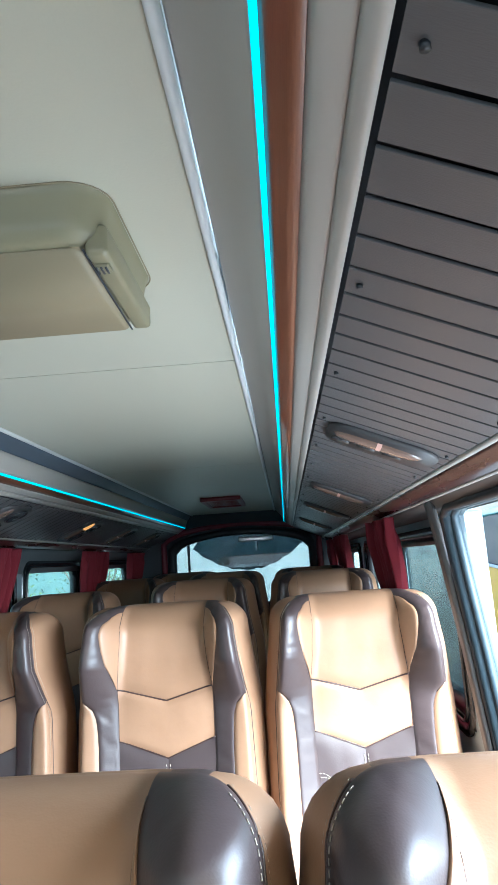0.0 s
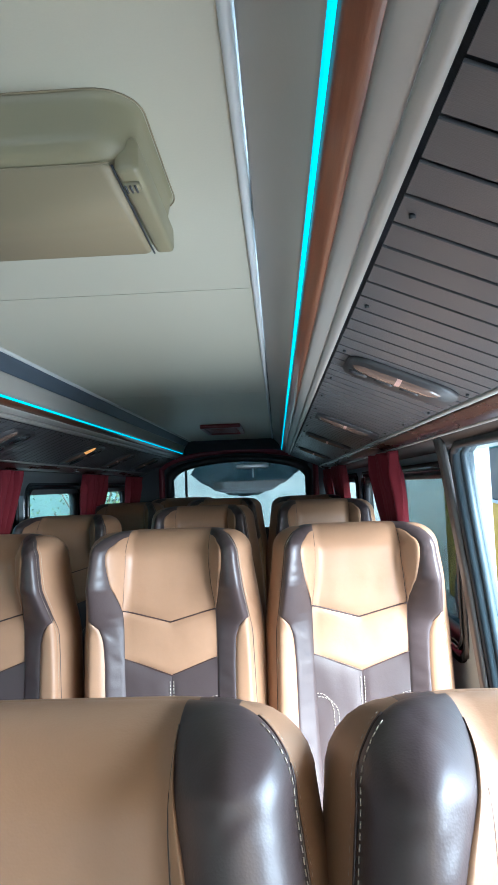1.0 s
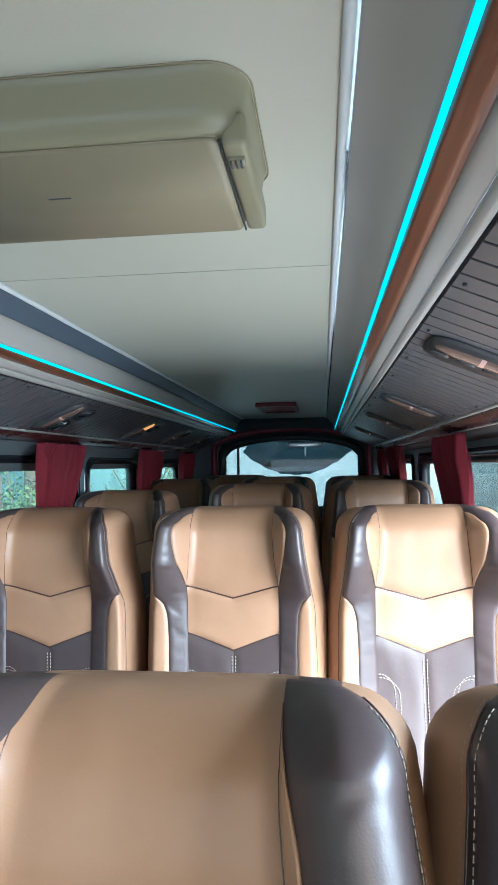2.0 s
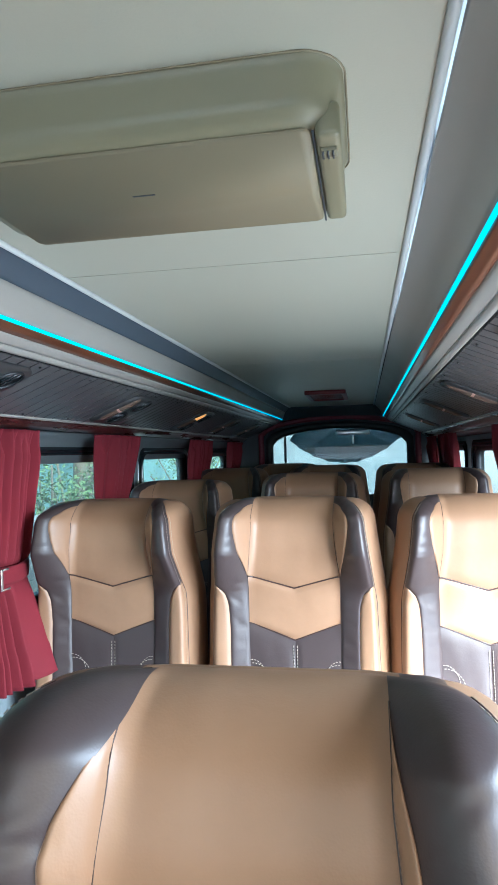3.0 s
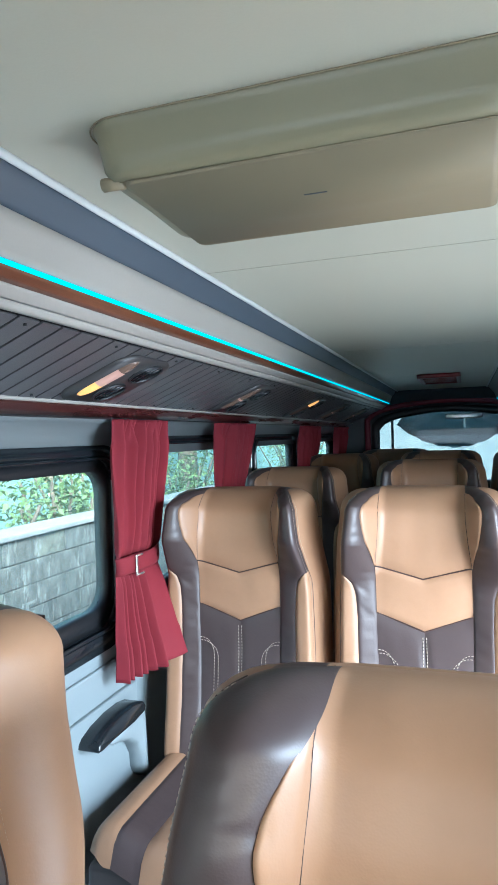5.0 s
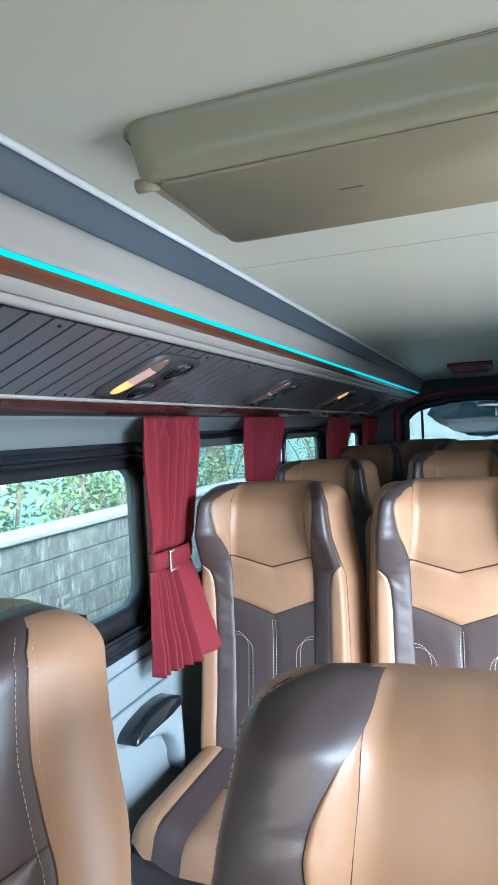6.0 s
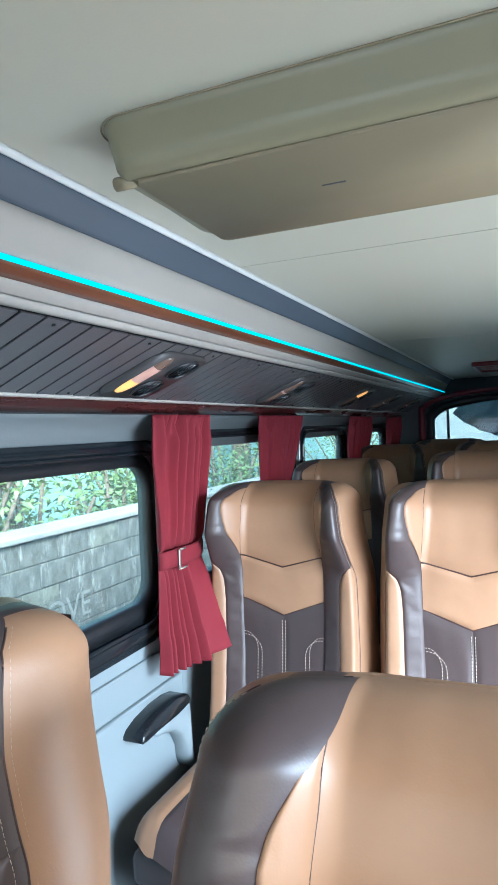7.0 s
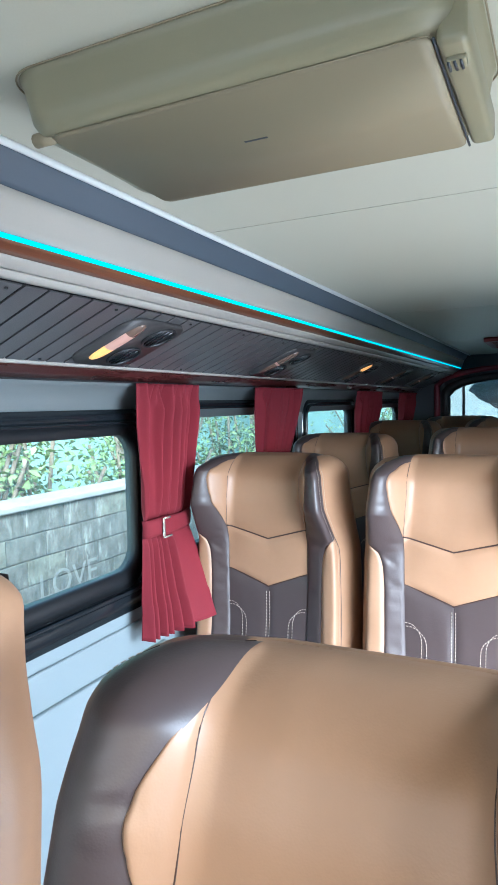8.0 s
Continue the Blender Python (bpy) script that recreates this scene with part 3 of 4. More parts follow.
for k in range(6):
    part("slat", boxes((-0.072, 0.127, 4.06 + k * 0.075, 4.11 + k * 0.075, CEIL - 0.014, CEIL - 0.004)), RED_PLASTIC, hatch)

# ---- curtains ----


def curtain(side, y0, y1, z1, z0, tie, gather, flare, seed, x_at, swing=0.0):
    """A pleated curtain held in by a band; flare moves the lower hem along y."""
    c = thing("curtain", "crimson pleated curtain tied back with a matching band", "curtain", "curtains at the side windows")
    rnd = random.Random(seed)
    ph = [rnd.uniform(0, 6) for _ in range(4)]

    def width(z):
        if z >= tie:
            k = (z - tie) / (z1 - tie)
            k = k * k * (3 - 2 * k)
            return (y0 + gather[0]) * (1 - k) + y0 * k, (y1 - gather[1]) * (1 - k) + y1 * k
        k = (tie - z) / (tie - z0)
        return y0 + gather[0] + flare[0] * k, y1 - gather[1] + flare[1] * k

    upper = [(rnd.uniform(0.02, 0.10), 0.028)] + [(0.36 + 0.62 * (k + rnd.uniform(-0.3, 0.3)) / 6, rnd.uniform(0.028, 0.046)) for k in range(7)]
    lower = [(0.04 + 0.48 * (k + rnd.uniform(-0.15, 0.15)) / 5, rnd.uniform(0.022, 0.034)) for k in range(6)]
    heading = [(0.03 + 0.94 * k / 11 + rnd.uniform(-0.02, 0.02), 0.02) for k in range(12)]

    def ridges(s, rows):
        return sum(math.exp(-((s - c0) / w) ** 2) - 0.5 * math.exp(-((s - c0 - 1.5 * w) / w) ** 2) for c0, w in rows)

    def face(s, t, off=0.0):
        z = z1 + (z0 - z1) * t
        a, b = width(z)
        near = min(1, abs(z - tie) / 0.05)
        h = max(0.0, 1 - (z1 - z) / 0.075)
        if z > tie:
            k = (z - tie) / (z1 - tie)
            fold = (0.55 + 0.8 * k) * ridges(s + 0.05 * (1 - k), upper) * (1 - 0.7 * h) + 0.8 * h * ridges(s, heading)
        else:
            k = (tie - z) / (tie - z0)
            fold = (0.5 + 0.8 * k) * ridges(s - 0.04 * k * s, lower) + 0.10 * math.sin(9 * s + ph[0])
        wave = 0.35 * math.sin(5.5 * s + ph[1]) + 0.12 * math.sin(17 * s + 3 * t + ph[2]) + 0.25 * noise.noise(Vector((s * 5, t * 7, seed)))
        y = a + (b - a) * s
        hem = 0.018 * (s - 0.4) * max(0, (t - 0.85) / 0.15) - 0.004 * max(0, t - 0.9) * 10 * ridges(s, lower)
        turn_up = 0.0022 if z < z0 + 0.088 else 0.0
        inward = swing * s * max(0.0, (tie - z) / (tie - z0)) ** 0.8
        return (side * (x_at(z) - (0.005 + 0.026 * near) * fold - 0.014 * wave * near - turn_up - off - inward), y, z + hem)

    cloth = part("cloth", sheet(face, 150, 60), CURTAIN, c)
    cloth.modifiers.new("thick", "SOLIDIFY").thickness = 0.003
    a, b = width(tie)
    band_x = lambda s: x_at(tie) - 0.034 * math.sin(math.pi * min(1, max(0, s))) ** 0.3
    band = part("tie_band", sheet(lambda s, t: (side * (band_x(s) - 0.003 * math.sin(math.pi * t)), a - 0.006 + (b - a + 0.014) * s, tie + 0.027 - 0.052 * t + 0.010 * s + 0.003 * math.sin(7 * s)), 30, 6), CURTAIN, c)
    band.modifiers.new("thick", "SOLIDIFY").thickness = 0.004
    yb = a + 0.20 * (b - a)
    px = band_x(0.24) - 0.006
    clip = bmesh.new()
    for p0, p1, q0, q1 in ((0.0, 0.010, -0.030, 0.030), (0.010, 0.040, 0.025, 0.031), (0.010, 0.046, -0.031, -0.025)):
        box(clip, *sorted((side * px, side * (px - 0.004))), yb + p0, yb + p1, tie + q0, tie + q1, bevel=0.001)
    part("buckle", clip, BUCKLE, c, "small bright metal buckle")
    return c


lean = lambda z: 0.744 + 0.044 * min(1, max(0, (1.31 - z) / 0.45))
curtain(-1, 1.688, 1.975, 1.305, 0.578, 0.885, (0.066, -0.012), (-0.030, -0.022), 3, lean, 0.118)
curtain(-1, 2.46, 2.87, 1.305, 0.60, 0.885, (0.06, 0.09), (0.0, 0.2), 5, lean)
curtain(-1, 3.76, 4.24, 1.305, 0.60, 0.885, (0.06, 0.09), (0.0, 0.2), 7, lean)
curtain(-1, 4.86, 5.30, 1.305, 0.60, 0.885, (0.06, 0.09), (0.0, 0.1), 9, lean)
curtain(1, 2.24, 2.68, 1.300, 0.60, 0.885, (0.06, 0.09), (0.0, 0.2), 11, lean)
curtain(1, 3.9, 4.40, 1.305, 0.60, 0.885, (0.06, 0.09), (0.0, 0.2), 13, lean)
curtain(1, 4.85, 5.3, 1.305, 0.60, 0.885, (0.06, 0.09), (0.0, 0.1), 15, lean)

# ---- armrest on the side lining ----
arm = thing("armrest", "black padded armrest on a pale grey bracket at the side lining", "armrest")


def arm_prof():
    return [(1.600, 0.440), (1.618, 0.456), (1.66, 0.470), (1.73, 0.480), (1.80, 0.480), (1.855, 0.470), (1.870, 0.455), (1.862, 0.435), (1.80, 0.428), (1.74, 0.428), (1.68, 0.428), (1.63, 0.425), (1.605, 0.428)]


aplace = lambda a, b, d: (WL + d, a, b)
pad = part("pad", slab(arm_prof(), 0.005, 0.085, aplace), GLOSS_BLACK, arm, "dark glossy pad")
pad.modifiers.new("round", "BEVEL").width = 0.012
brk = part("bracket", slab([(1.69, 0.427), (1.76, 0.430), (1.86, 0.437), (1.895, 0.430), (1.90, 0.36), (1.905, 0.26), (1.90, 0.215), (1.87, 0.25), (1.865, 0.30), (1.84, 0.345), (1.80, 0.375), (1.74, 0.395), (1.70, 0.402)], 0.002, 0.07, aplace), LINING, arm)
brk.modifiers.new("round", "BEVEL").width = 0.01

# ---- seats ----
ZT, ZB, CR = 1.085, 0.28, 0.066
PW = [(0.28, 0.120), (0.70, 0.131), (0.867, 0.1315), (0.93, 0.123), (1.00, 0.117), (1.085, 0.118)]
WING = [(0.868, 0.1315), (0.90, 0.138), (0.94, 0.148), (0.98, 0.155), (1.02, 0.160), (1.048, 0.156), (1.062, 0.143), (1.071, 0.118)]
OUT = [(0.28, 0.230), (0.60, 0.232), (0.80, 0.227), (0.87, 0.217), (0.95, 0.206), (1.019, 0.197)]
SHOULDER = [(0.28, 0.180), (0.72, 0.182), (0.79, 0.186), (0.825, 0.198), (0.842, 0.216), (0.856, 0.242)]
FRONT_WING = [(0.868, 0.1315), (0.89, 0.150), (0.93, 0.157), (0.99, 0.159), (1.03, 0.157), (1.055, 0.146), (1.071, 0.118)]
LEANING = [(0.28, -0.055), (0.45, -0.020), (0.60, 0.0), (0.75, 0.008), (0.83, 0.010), (0.87, 0.002), (0.95, -0.006), (1.03, 0.002), (1.085, 0.020)]


GIRTH = {"out": 0.0, "bulge": 0.012, "low": 0.034, "wing": 0.06, "peak": 1.06, "round": 0.016}


def smooth_lerp(table, v):
    return (lerp(table, v - 0.012) + lerp(table, v) * 2 + lerp(table, v + 0.012)) / 4


def out_w(z):
    w0 = smooth_lerp(OUT, min(z, ZT - CR)) + GIRTH["out"]
    if z > ZT - CR:
        return w0 - CR + math.sqrt(max(0, CR ** 2 - (z - ZT + CR) ** 2))
    return w0


def depth(x, z):
    """Front of the backrest: a flat middle between padded bolsters, rolled over at the rim."""
    p, w0 = smooth_lerp(PW, z), smooth_lerp(OUT, min(z, ZT - CR)) + GIRTH["out"]
    ax = abs(x)
    y = smooth_lerp(LEANING, z)
    head = min(1, max(0, (z - 0.82) / 0.12))
    if ax > p - 0.012:
        k = min(1, (ax - p + 0.012) / (w0 - p + 0.012))
        y -= (GIRTH["low"] + GIRTH["wing"] * head) * math.sin(min(1, k * (GIRTH["peak"] + 0.10 * head)) * math.pi / 2) ** (1.2 - 0.2 * head)
    else:
        y += 0.004 * (1 - (ax / p) ** 2)
    qx, qz = ax - (w0 - CR), z - (ZT - CR)
    d = CR - math.hypot(max(qx, 0), max(qz, 0)) - min(max(qx, qz), 0)
    R = GIRTH["round"] + (0.080 - GIRTH["round"]) * min(1, max(0, (qz - qx + 0.02) / 0.06))
    if d < R:
        k = 1 - max(0, d) / R
        y += (R + 0.01) * (1 - math.sqrt(max(0, 1 - k * k)))
    return y


def patch(left, right, low, high, nu, nv, puff=0.007, top_dense=False, edge=6, outer=False):
    """A stuffed panel of the backrest between four seams."""
    def fn(s, t):
        if top_dense:
            t = 1 - (1 - t) ** 1.9
            s = 1 - (1 - s) ** 1.7 if outer else s
        zm = low(0) + (high(0) - low(0)) * t
        a, b = left(zm), right(zm)
        x = a + (b - a) * s
        z = low(x) + (high(x) - low(x)) * t
        a, b = left(z), right(z)
        x = a + (b - a) * s
        e = (1 - abs(2 * s - 1) ** edge) * (1 - abs(2 * t - 1) ** (edge * 2))
        wob = 0.0022 * noise.noise(Vector((x * 9, z * 11, 0.3))) + 0.0012 * noise.noise(Vector((x * 30, z * 14, 2.0)))
        crease = 0.0035 * math.exp(-((abs(x) - 0.165) / 0.02) ** 2) * max(0, math.sin(z * 95 + 2 * math.sin(x * 40 + z * 9))) ** 3 * (0.4 + noise.noise(Vector((x * 6, z * 7, 5.0))))
        inner = lerp(WING, z) if z > 0.868 else 0.15
        pull = abs(x) - inner
        fold = math.sin(z * 150 + 9 * pull + 2.5 * noise.noise(Vector((x * 7, z * 9, 8.0))))
        crease += 0.0030 * math.exp(-(max(0, pull) / 0.035) ** 2) * max(0, fold) ** 2 * (0.5 + noise.noise(Vector((x * 5, z * 12, 3.0)))) * (1 if pull > -0.012 else 0) * min(1, max(0, (1.05 - z) / 0.05))
        return (x, depth(x, z) - puff * e + wob + crease, z)
    return sheet(fn, nu, nv)


V1 = lambda x: 0.830 + 0.0375 * min(1, abs(x) / 0.1315)
V2 = lambda x: 0.683 + 0.050 * min(1, abs(x) / 0.1315)
pw = lambda z: smooth_lerp(PW, z)
outer_dark = lambda z: min(lerp(SHOULDER, z), out_w(z)) if z < 0.856 else out_w(z)
const = lambda v: (lambda x: v)


def dashes(points, mat_parent, length=0.0062, gap=0.0032, r=0.0011, name="stitching"):
    """A row of short threads along a line on the seat."""
    bm = bmesh.new()
    pts = [Vector(p) for p in points]
    run = [0.0]
    for a, c in zip(pts, pts[1:]):
        run.append(run[-1] + (c - a).length)

    def along(d):
        k = min(int(np.searchsorted(run, d)), len(pts) - 1)
        k = max(1, k)
        f = (d - run[k - 1]) / max(1e-9, run[k] - run[k - 1])
        return pts[k - 1].lerp(pts[k], min(1, max(0, f)))
    at = 0.0
    while at + length < run[-1]:
        p, q = along(at), along(at + length)
        d = (q - p).normalized()
        u = d.cross(Vector((0, 1, 0.02))).normalized() * r
        v = d.cross(u).normalized() * r * 0.8
        ring_a = [bm.verts.new(p + k) for k in (u, v, -u, -v)]
        ring_b = [bm.verts.new(q + k) for k in (u, v, -u, -v)]
        for i in range(4):
            bm.faces.new((ring_a[i], ring_a[(i + 1) % 4], ring_b[(i + 1) % 4], ring_b[i]))
        bm.faces.new(ring_a)
        bm.faces.new(ring_b)
        at += length + gap
    return part(name, bm, STITCH, mat_parent)


def rim(u, d=0.0):
    """A point of the backrest's outline, d inside it: u from 0 (lower left) over the top to 1 (lower right)."""
    sx = -1 if u < 0.5 else 1
    k = 1 - abs(2 * u - 1)
    if k < 0.72:
        z = ZB + (ZT - CR - ZB) * k / 0.72
        return sx * (out_w(z) - d), z
    w0 = smooth_lerp(OUT, ZT - CR) + GIRTH["out"]
    if k < 0.88:
        a = (k - 0.72) / 0.16 * math.pi / 2
        return sx * (w0 - CR + (CR - d) * math.cos(a)), ZT - CR + (CR - d) * math.sin(a)
    return sx * (w0 - CR) * (1 - (k - 0.88) / 0.12), ZT - d


def flank(u0, u1, nu):
    def fn(s, t):
        u = u0 + (u1 - u0) * s
        x, z = rim(u)
        y = depth(x, z)
        k = 1 - abs(2 * u - 1)
        nx, nz = (math.copysign(1, x), 0) if k < 0.72 else ((0, 1) if k > 0.88 else (math.copysign(math.cos((k - 0.72) / 0.16 * math.pi / 2), x), math.sin((k - 0.72) / 0.16 * math.pi / 2)))
        back = 0.150 + smooth_lerp(LEANING, z) * 0.6
        e = (GIRTH["bulge"] * max(0, (abs(nx) - 0.3) / 0.7) + 0.004) * (math.sin(math.pi * min(1, t * 1.25) * 0.62) / 0.93) - 0.022 * t ** 6
        return (x + nx * e, y + (back - y) * t, z + nz * (e - 0.018 * t * t))
    return sheet(fn, nu, 10)


def build_seat(wing=1.0, out=0.005, bulge=0.028, low=0.034, ear=0.062, peak=1.06, rounding=0.016):
    GIRTH["out"], GIRTH["bulge"], GIRTH["low"], GIRTH["wing"] = out, bulge, low, ear
    GIRTH["peak"], GIRTH["round"] = peak, rounding
    fade = lambda z: 1 if wing == 1 else min(1, max(0, (1.074 - z) / 0.13))
    table = WING if wing == 1 else FRONT_WING
    soft = lambda z: (lerp(table, z - 0.016) + 2 * lerp(table, z) + lerp(table, z + 0.016)) / 4

    def leaf(z, sx):
        share = wing if wing == 1 or sx < 0 else 0.4
        return pw(z) + max(0, soft(z) - pw(z)) * share * fade(z) ** 2 * (3 - 2 * fade(z))

    inner_dark = lambda z, sx: max(leaf(z, sx), pw(z)) if 0.868 < z < 1.071 else pw(z)
    seat = thing("passenger_seat", "tan and dark brown leather high-backed van seat with chevron seams", "seat", "van seats")
    back = part("headrest_panel", patch(lambda z: -pw(z), pw, V1, const(ZT), 22, 26, 0.006, True), TAN, seat, "tan leather head panel")
    part("chevron_panel", patch(lambda z: -pw(z), pw, V2, V1, 22, 14, 0.007), TAN, seat, "tan leather chevron panel")
    part("lower_panel", patch(lambda z: -pw(z), const(0), const(ZB), V2, 12, 24, 0.006), DARK, seat, "dark brown lower back panel")
    part("lower_panel", patch(const(0), pw, const(ZB), V2, 12, 24, 0.006), DARK, seat, "dark brown lower back panel")
    for sx in (-1, 1):
        a, b = (inner_dark, outer_dark)
        part("bolster", patch(lambda z, f=a, k=sx: k * f(z, k), lambda z, f=b, k=sx: k * f(z), const(ZB), const(ZT), 24, 110, 0.004, True, outer=True), DARK, seat, "dark brown side bolster")
        part("wing", patch(lambda z, k=sx: k * pw(z), lambda z, k=sx: k * leaf(z, k), const(0.868), const(1.071), 10, 26, 0.006), TAN, seat, "tan leaf-shaped wing panel")
        part("shoulder_pad", patch(lambda z, k=sx: k * min(lerp(SHOULDER, z), out_w(z)), lambda z, k=sx: k * out_w(z), const(ZB), const(0.856), 10, 30, 0.005), TAN if wing == 1 else DARK, seat, "tan outer bolster" if wing == 1 else "dark brown outer bolster")
        u0, u1 = (0.0, 0.425) if sx < 0 else (0.575, 1.0)
        part("flank", flank(u0, u1, 44), TAN, seat, "tan leather side")
        # seam threads on both sides of the flank's edge
        us = [(0.01 + 0.40 * k / 119) if sx < 0 else (0.99 - 0.40 * k / 119) for k in range(120)]
        line = [rim(u) for u in us]
        inner, outer = [], []
        for u in us:
            k = 1 - abs(2 * u - 1)
            a = 0 if k < 0.72 else min(1, (k - 0.72) / 0.16) * math.pi / 2
            nx, nz = sx * math.cos(a), math.sin(a)
            x, z = rim(u, 0.0018)
            inner.append((x + nx * 0.0008, depth(x, z) - 0.0012, z + nz * 0.0008))
            x, z = rim(u)
            outer.append((x + nx * (0.0012 + 0.11 * GIRTH["bulge"] * max(0, (math.cos(a) - 0.3) / 0.7)), depth(x, z) + 0.0100, z + nz * 0.0016))
        dashes(inner, seat, 0.0050, 0.0026, 0.0006)
        dashes(outer, seat, 0.0050, 0.0026, 0.0006)
        part("piping", tube([(x, depth(x, z) + 0.0010, z) for x, z in line], 0.0016, 6), PIPING, seat)
        for off in (0.0, 0.010):
            arc = [(sx * (0.128 - off * 0.3 - 0.045 * math.sin(min(1, k / 14) * math.pi / 2)) , 0.630 - off - 0.055 * (1 - math.cos(min(1, k / 14) * math.pi / 2)) - max(0, k - 14) * 0.02) for k in range(27)]
            arc = [(x + sx * -off * min(1, k / 10), z) for k, (x, z) in enumerate(arc)]
            dashes([(x, depth(x, z) - 0.0078, z) for x, z in arc if z > ZB + 0.02], seat, r=0.0011)
        dashes([(sx * 0.005, depth(0, z) - 0.0035, z) for z in (ZB + 0.02 + k * 0.0125 for k in range(31))], seat, r=0.0011)
        part("piping", tube([(sx * smooth_lerp(PW, z), depth(sx * smooth_lerp(PW, z), z) - 0.0004, z) for z in (0.735 + k * 0.0115 for k in range(30))], 0.0010, 5), PIPING, seat)
    part("top_flank", flank(0.425, 0.4483, 10), DARK, seat, "dark brown top edge")
    part("top_flank", flank(0.5517, 0.575, 10), DARK, seat, "dark brown top edge")
    part("top_flank", flank(0.4483, 0.5517, 20), TAN, seat, "tan top edge")
    part("back_cover", sheet(lambda s, t: ((-1 + 2 * s) * (0.235 - 0.05 * t ** 6), 0.14 + smooth_lerp(LEANING, ZB + (ZT - ZB) * t) * 0.6 + 0.012 * math.sin(math.pi * s), ZB + (ZT - 0.02 - ZB) * t), 14, 20), DARK, seat)
    part("piping", tube([(x, depth(x, V1(x)) - 0.0015, V1(x)) for x in (-0.131 + 0.262 * k / 32 for k in range(33))], 0.0022, 6), PIPING, seat, "dark chevron piping")
    part("piping", tube([(x, depth(x, V2(x)) - 0.0008, V2(x)) for x in (-0.131 + 0.262 * k / 32 for k in range(33))], 0.0018, 6), PIPING, seat)

    # cushion
    def top(x, y):
        ax = abs(x)
        z = 0.268 + 0.026 * min(1, max(0, (ax - 0.10) / 0.06)) - 0.02 * (y + 0.50)
        qx, qy = ax - 0.195, -0.45 - y
        d = 0.05 - math.hypot(max(qx, 0), max(qy, 0) * 0.7) - min(max(qx, qy), 0)
        if d < 0.05:
            z -= 0.085 * (1 - math.sqrt(max(0, 1 - (1 - max(0, d) / 0.05) ** 2)))
        return z

    def pad_patch(x0, x1, y0, y1, nu, nv, name, mat, label=""):
        def fn(s, t):
            x, y = x0 + (x1 - x0) * s, y0 + (y1 - y0) * t
            qx, qy = abs(x) - 0.175, -0.45 - y
            if qx > 0 and qy > 0 and math.hypot(qx, qy) > 0.07:
                f = 0.07 / math.hypot(qx, qy)
                x, y = math.copysign(0.175 + qx * f, x), -0.45 - qy * f
            e = (1 - abs(2 * s - 1) ** 6) * (1 - abs(2 * t - 1) ** 6)
            return (x, y, top(x, y) + 0.008 * e)
        part(name, sheet(fn, nu, nv), mat, seat, label)
    for sx in (-1, 1):
        pad_patch(sx * 0.160, sx * 0.245, -0.52, 0.0, 10, 24, "cushion_edge", TAN, "tan cushion edge")
        pad_patch(sx * 0.085, sx * 0.160, -0.52, 0.0, 10, 24, "cushion_strip", DARK, "dark brown cushion strip")
    pad_patch(-0.085, 0.085, -0.52, -0.24, 16, 16, "cushion_front", TAN, "tan cushion middle")
    pad_patch(-0.085, 0.085, -0.24, 0.0, 16, 14, "cushion_rear", DARK)
    part("cushion_base", boxes((-0.238, 0.238, -0.505, 0.10, 0.13, 0.215), bevel=0.02), DARK, seat)
    for k in range(7):
        part("tag", boxes((-0.038 + k * 0.011, -0.031 + k * 0.011, -0.105, -0.088, 0.276, 0.2795)), STITCH, seat)
    for x in (-0.19, 0.19):
        for y in (-0.44, 0.04):
            part("leg", boxes((x - 0.02, x + 0.02, y - 0.02, y + 0.02, -0.17, 0.14), bevel=0.004), METAL, seat)
        part("rail", boxes((x - 0.025, x + 0.025, -0.50, 0.10, 0.095, 0.14), bevel=0.004), METAL, seat)
    return seat


master = build_seat()
front_row = build_seat(0.90, 0.019, 0.016, 0.058, 0.004, 1.5, 0.048)
# place, height and recline of each seat
SEATS = [(-0.508, 2.0, 0, 0), (0.04, 2.0, 0, 0), (0.571, 2.0, 0, 0),
         (0.146, 0.53, -0.037, 14), (0.627, 0.53, -0.037, 14), (-0.555, 0.66, -0.035, 4),
         (-0.590, 3.0, 0.015, 0), (0.01, 3.08, 0.036, 0), (0.555, 3.08, 0.045, 0),
         (-0.58, 4.10, 0.040, 0), (0.02, 4.10, 0.047, 0), (0.55, 4.10, 0.047, 0), (-0.28, 4.45, 0.055, 0)]
BASE_PARTS = ("cushion", "leg", "rail", "tag")
master.matrix_basis = pose(*SEATS[0][:3])
front_row.matrix_basis = pose(*SEATS[5][:3])
for x, y, z, recline in SEATS[1:]:
    made = front_row if y == 0.66 else copy_thing(front_row if y < 0.6 else master, pose(x, y, z))
    if recline:
        for o in made.children:
            if not o.name.startswith(BASE_PARTS):
                if x < 0.2 and recline > 10 and sum(v.co.x for v in o.data.vertices) < -0.14 * len(o.data.vertices) and not o.name.startswith("wing"):
                    # this seat's window-side bolster is fuller
                    o.matrix_basis = pose(-0.15, 0, 0) @ Matrix.Diagonal((1.22, 1, 1, 1)) @ pose(0.15, 0, 0)
                o.matrix_basis = pose(0, 0, 0.3) @ pose(0, 0, 0, -recline) @ pose(0, 0, -0.3) @ o.matrix_basis

# ---- the open sliding door outside the doorway ----
sd = thing("sliding_door", "blue-grey sliding van door standing open alongside the body", "door")
dplace = lambda a, b, d: (WR + 0.066 + 0.6 * d, a, b)
part("door_panel", ring(rounded(2.12, 3.35, -0.25, 1.36, 0.05), rounded(2.25, 3.24, 0.66, 1.25, 0.05), 0.0, 0.05, dplace), DOOR_PAINT, sd)
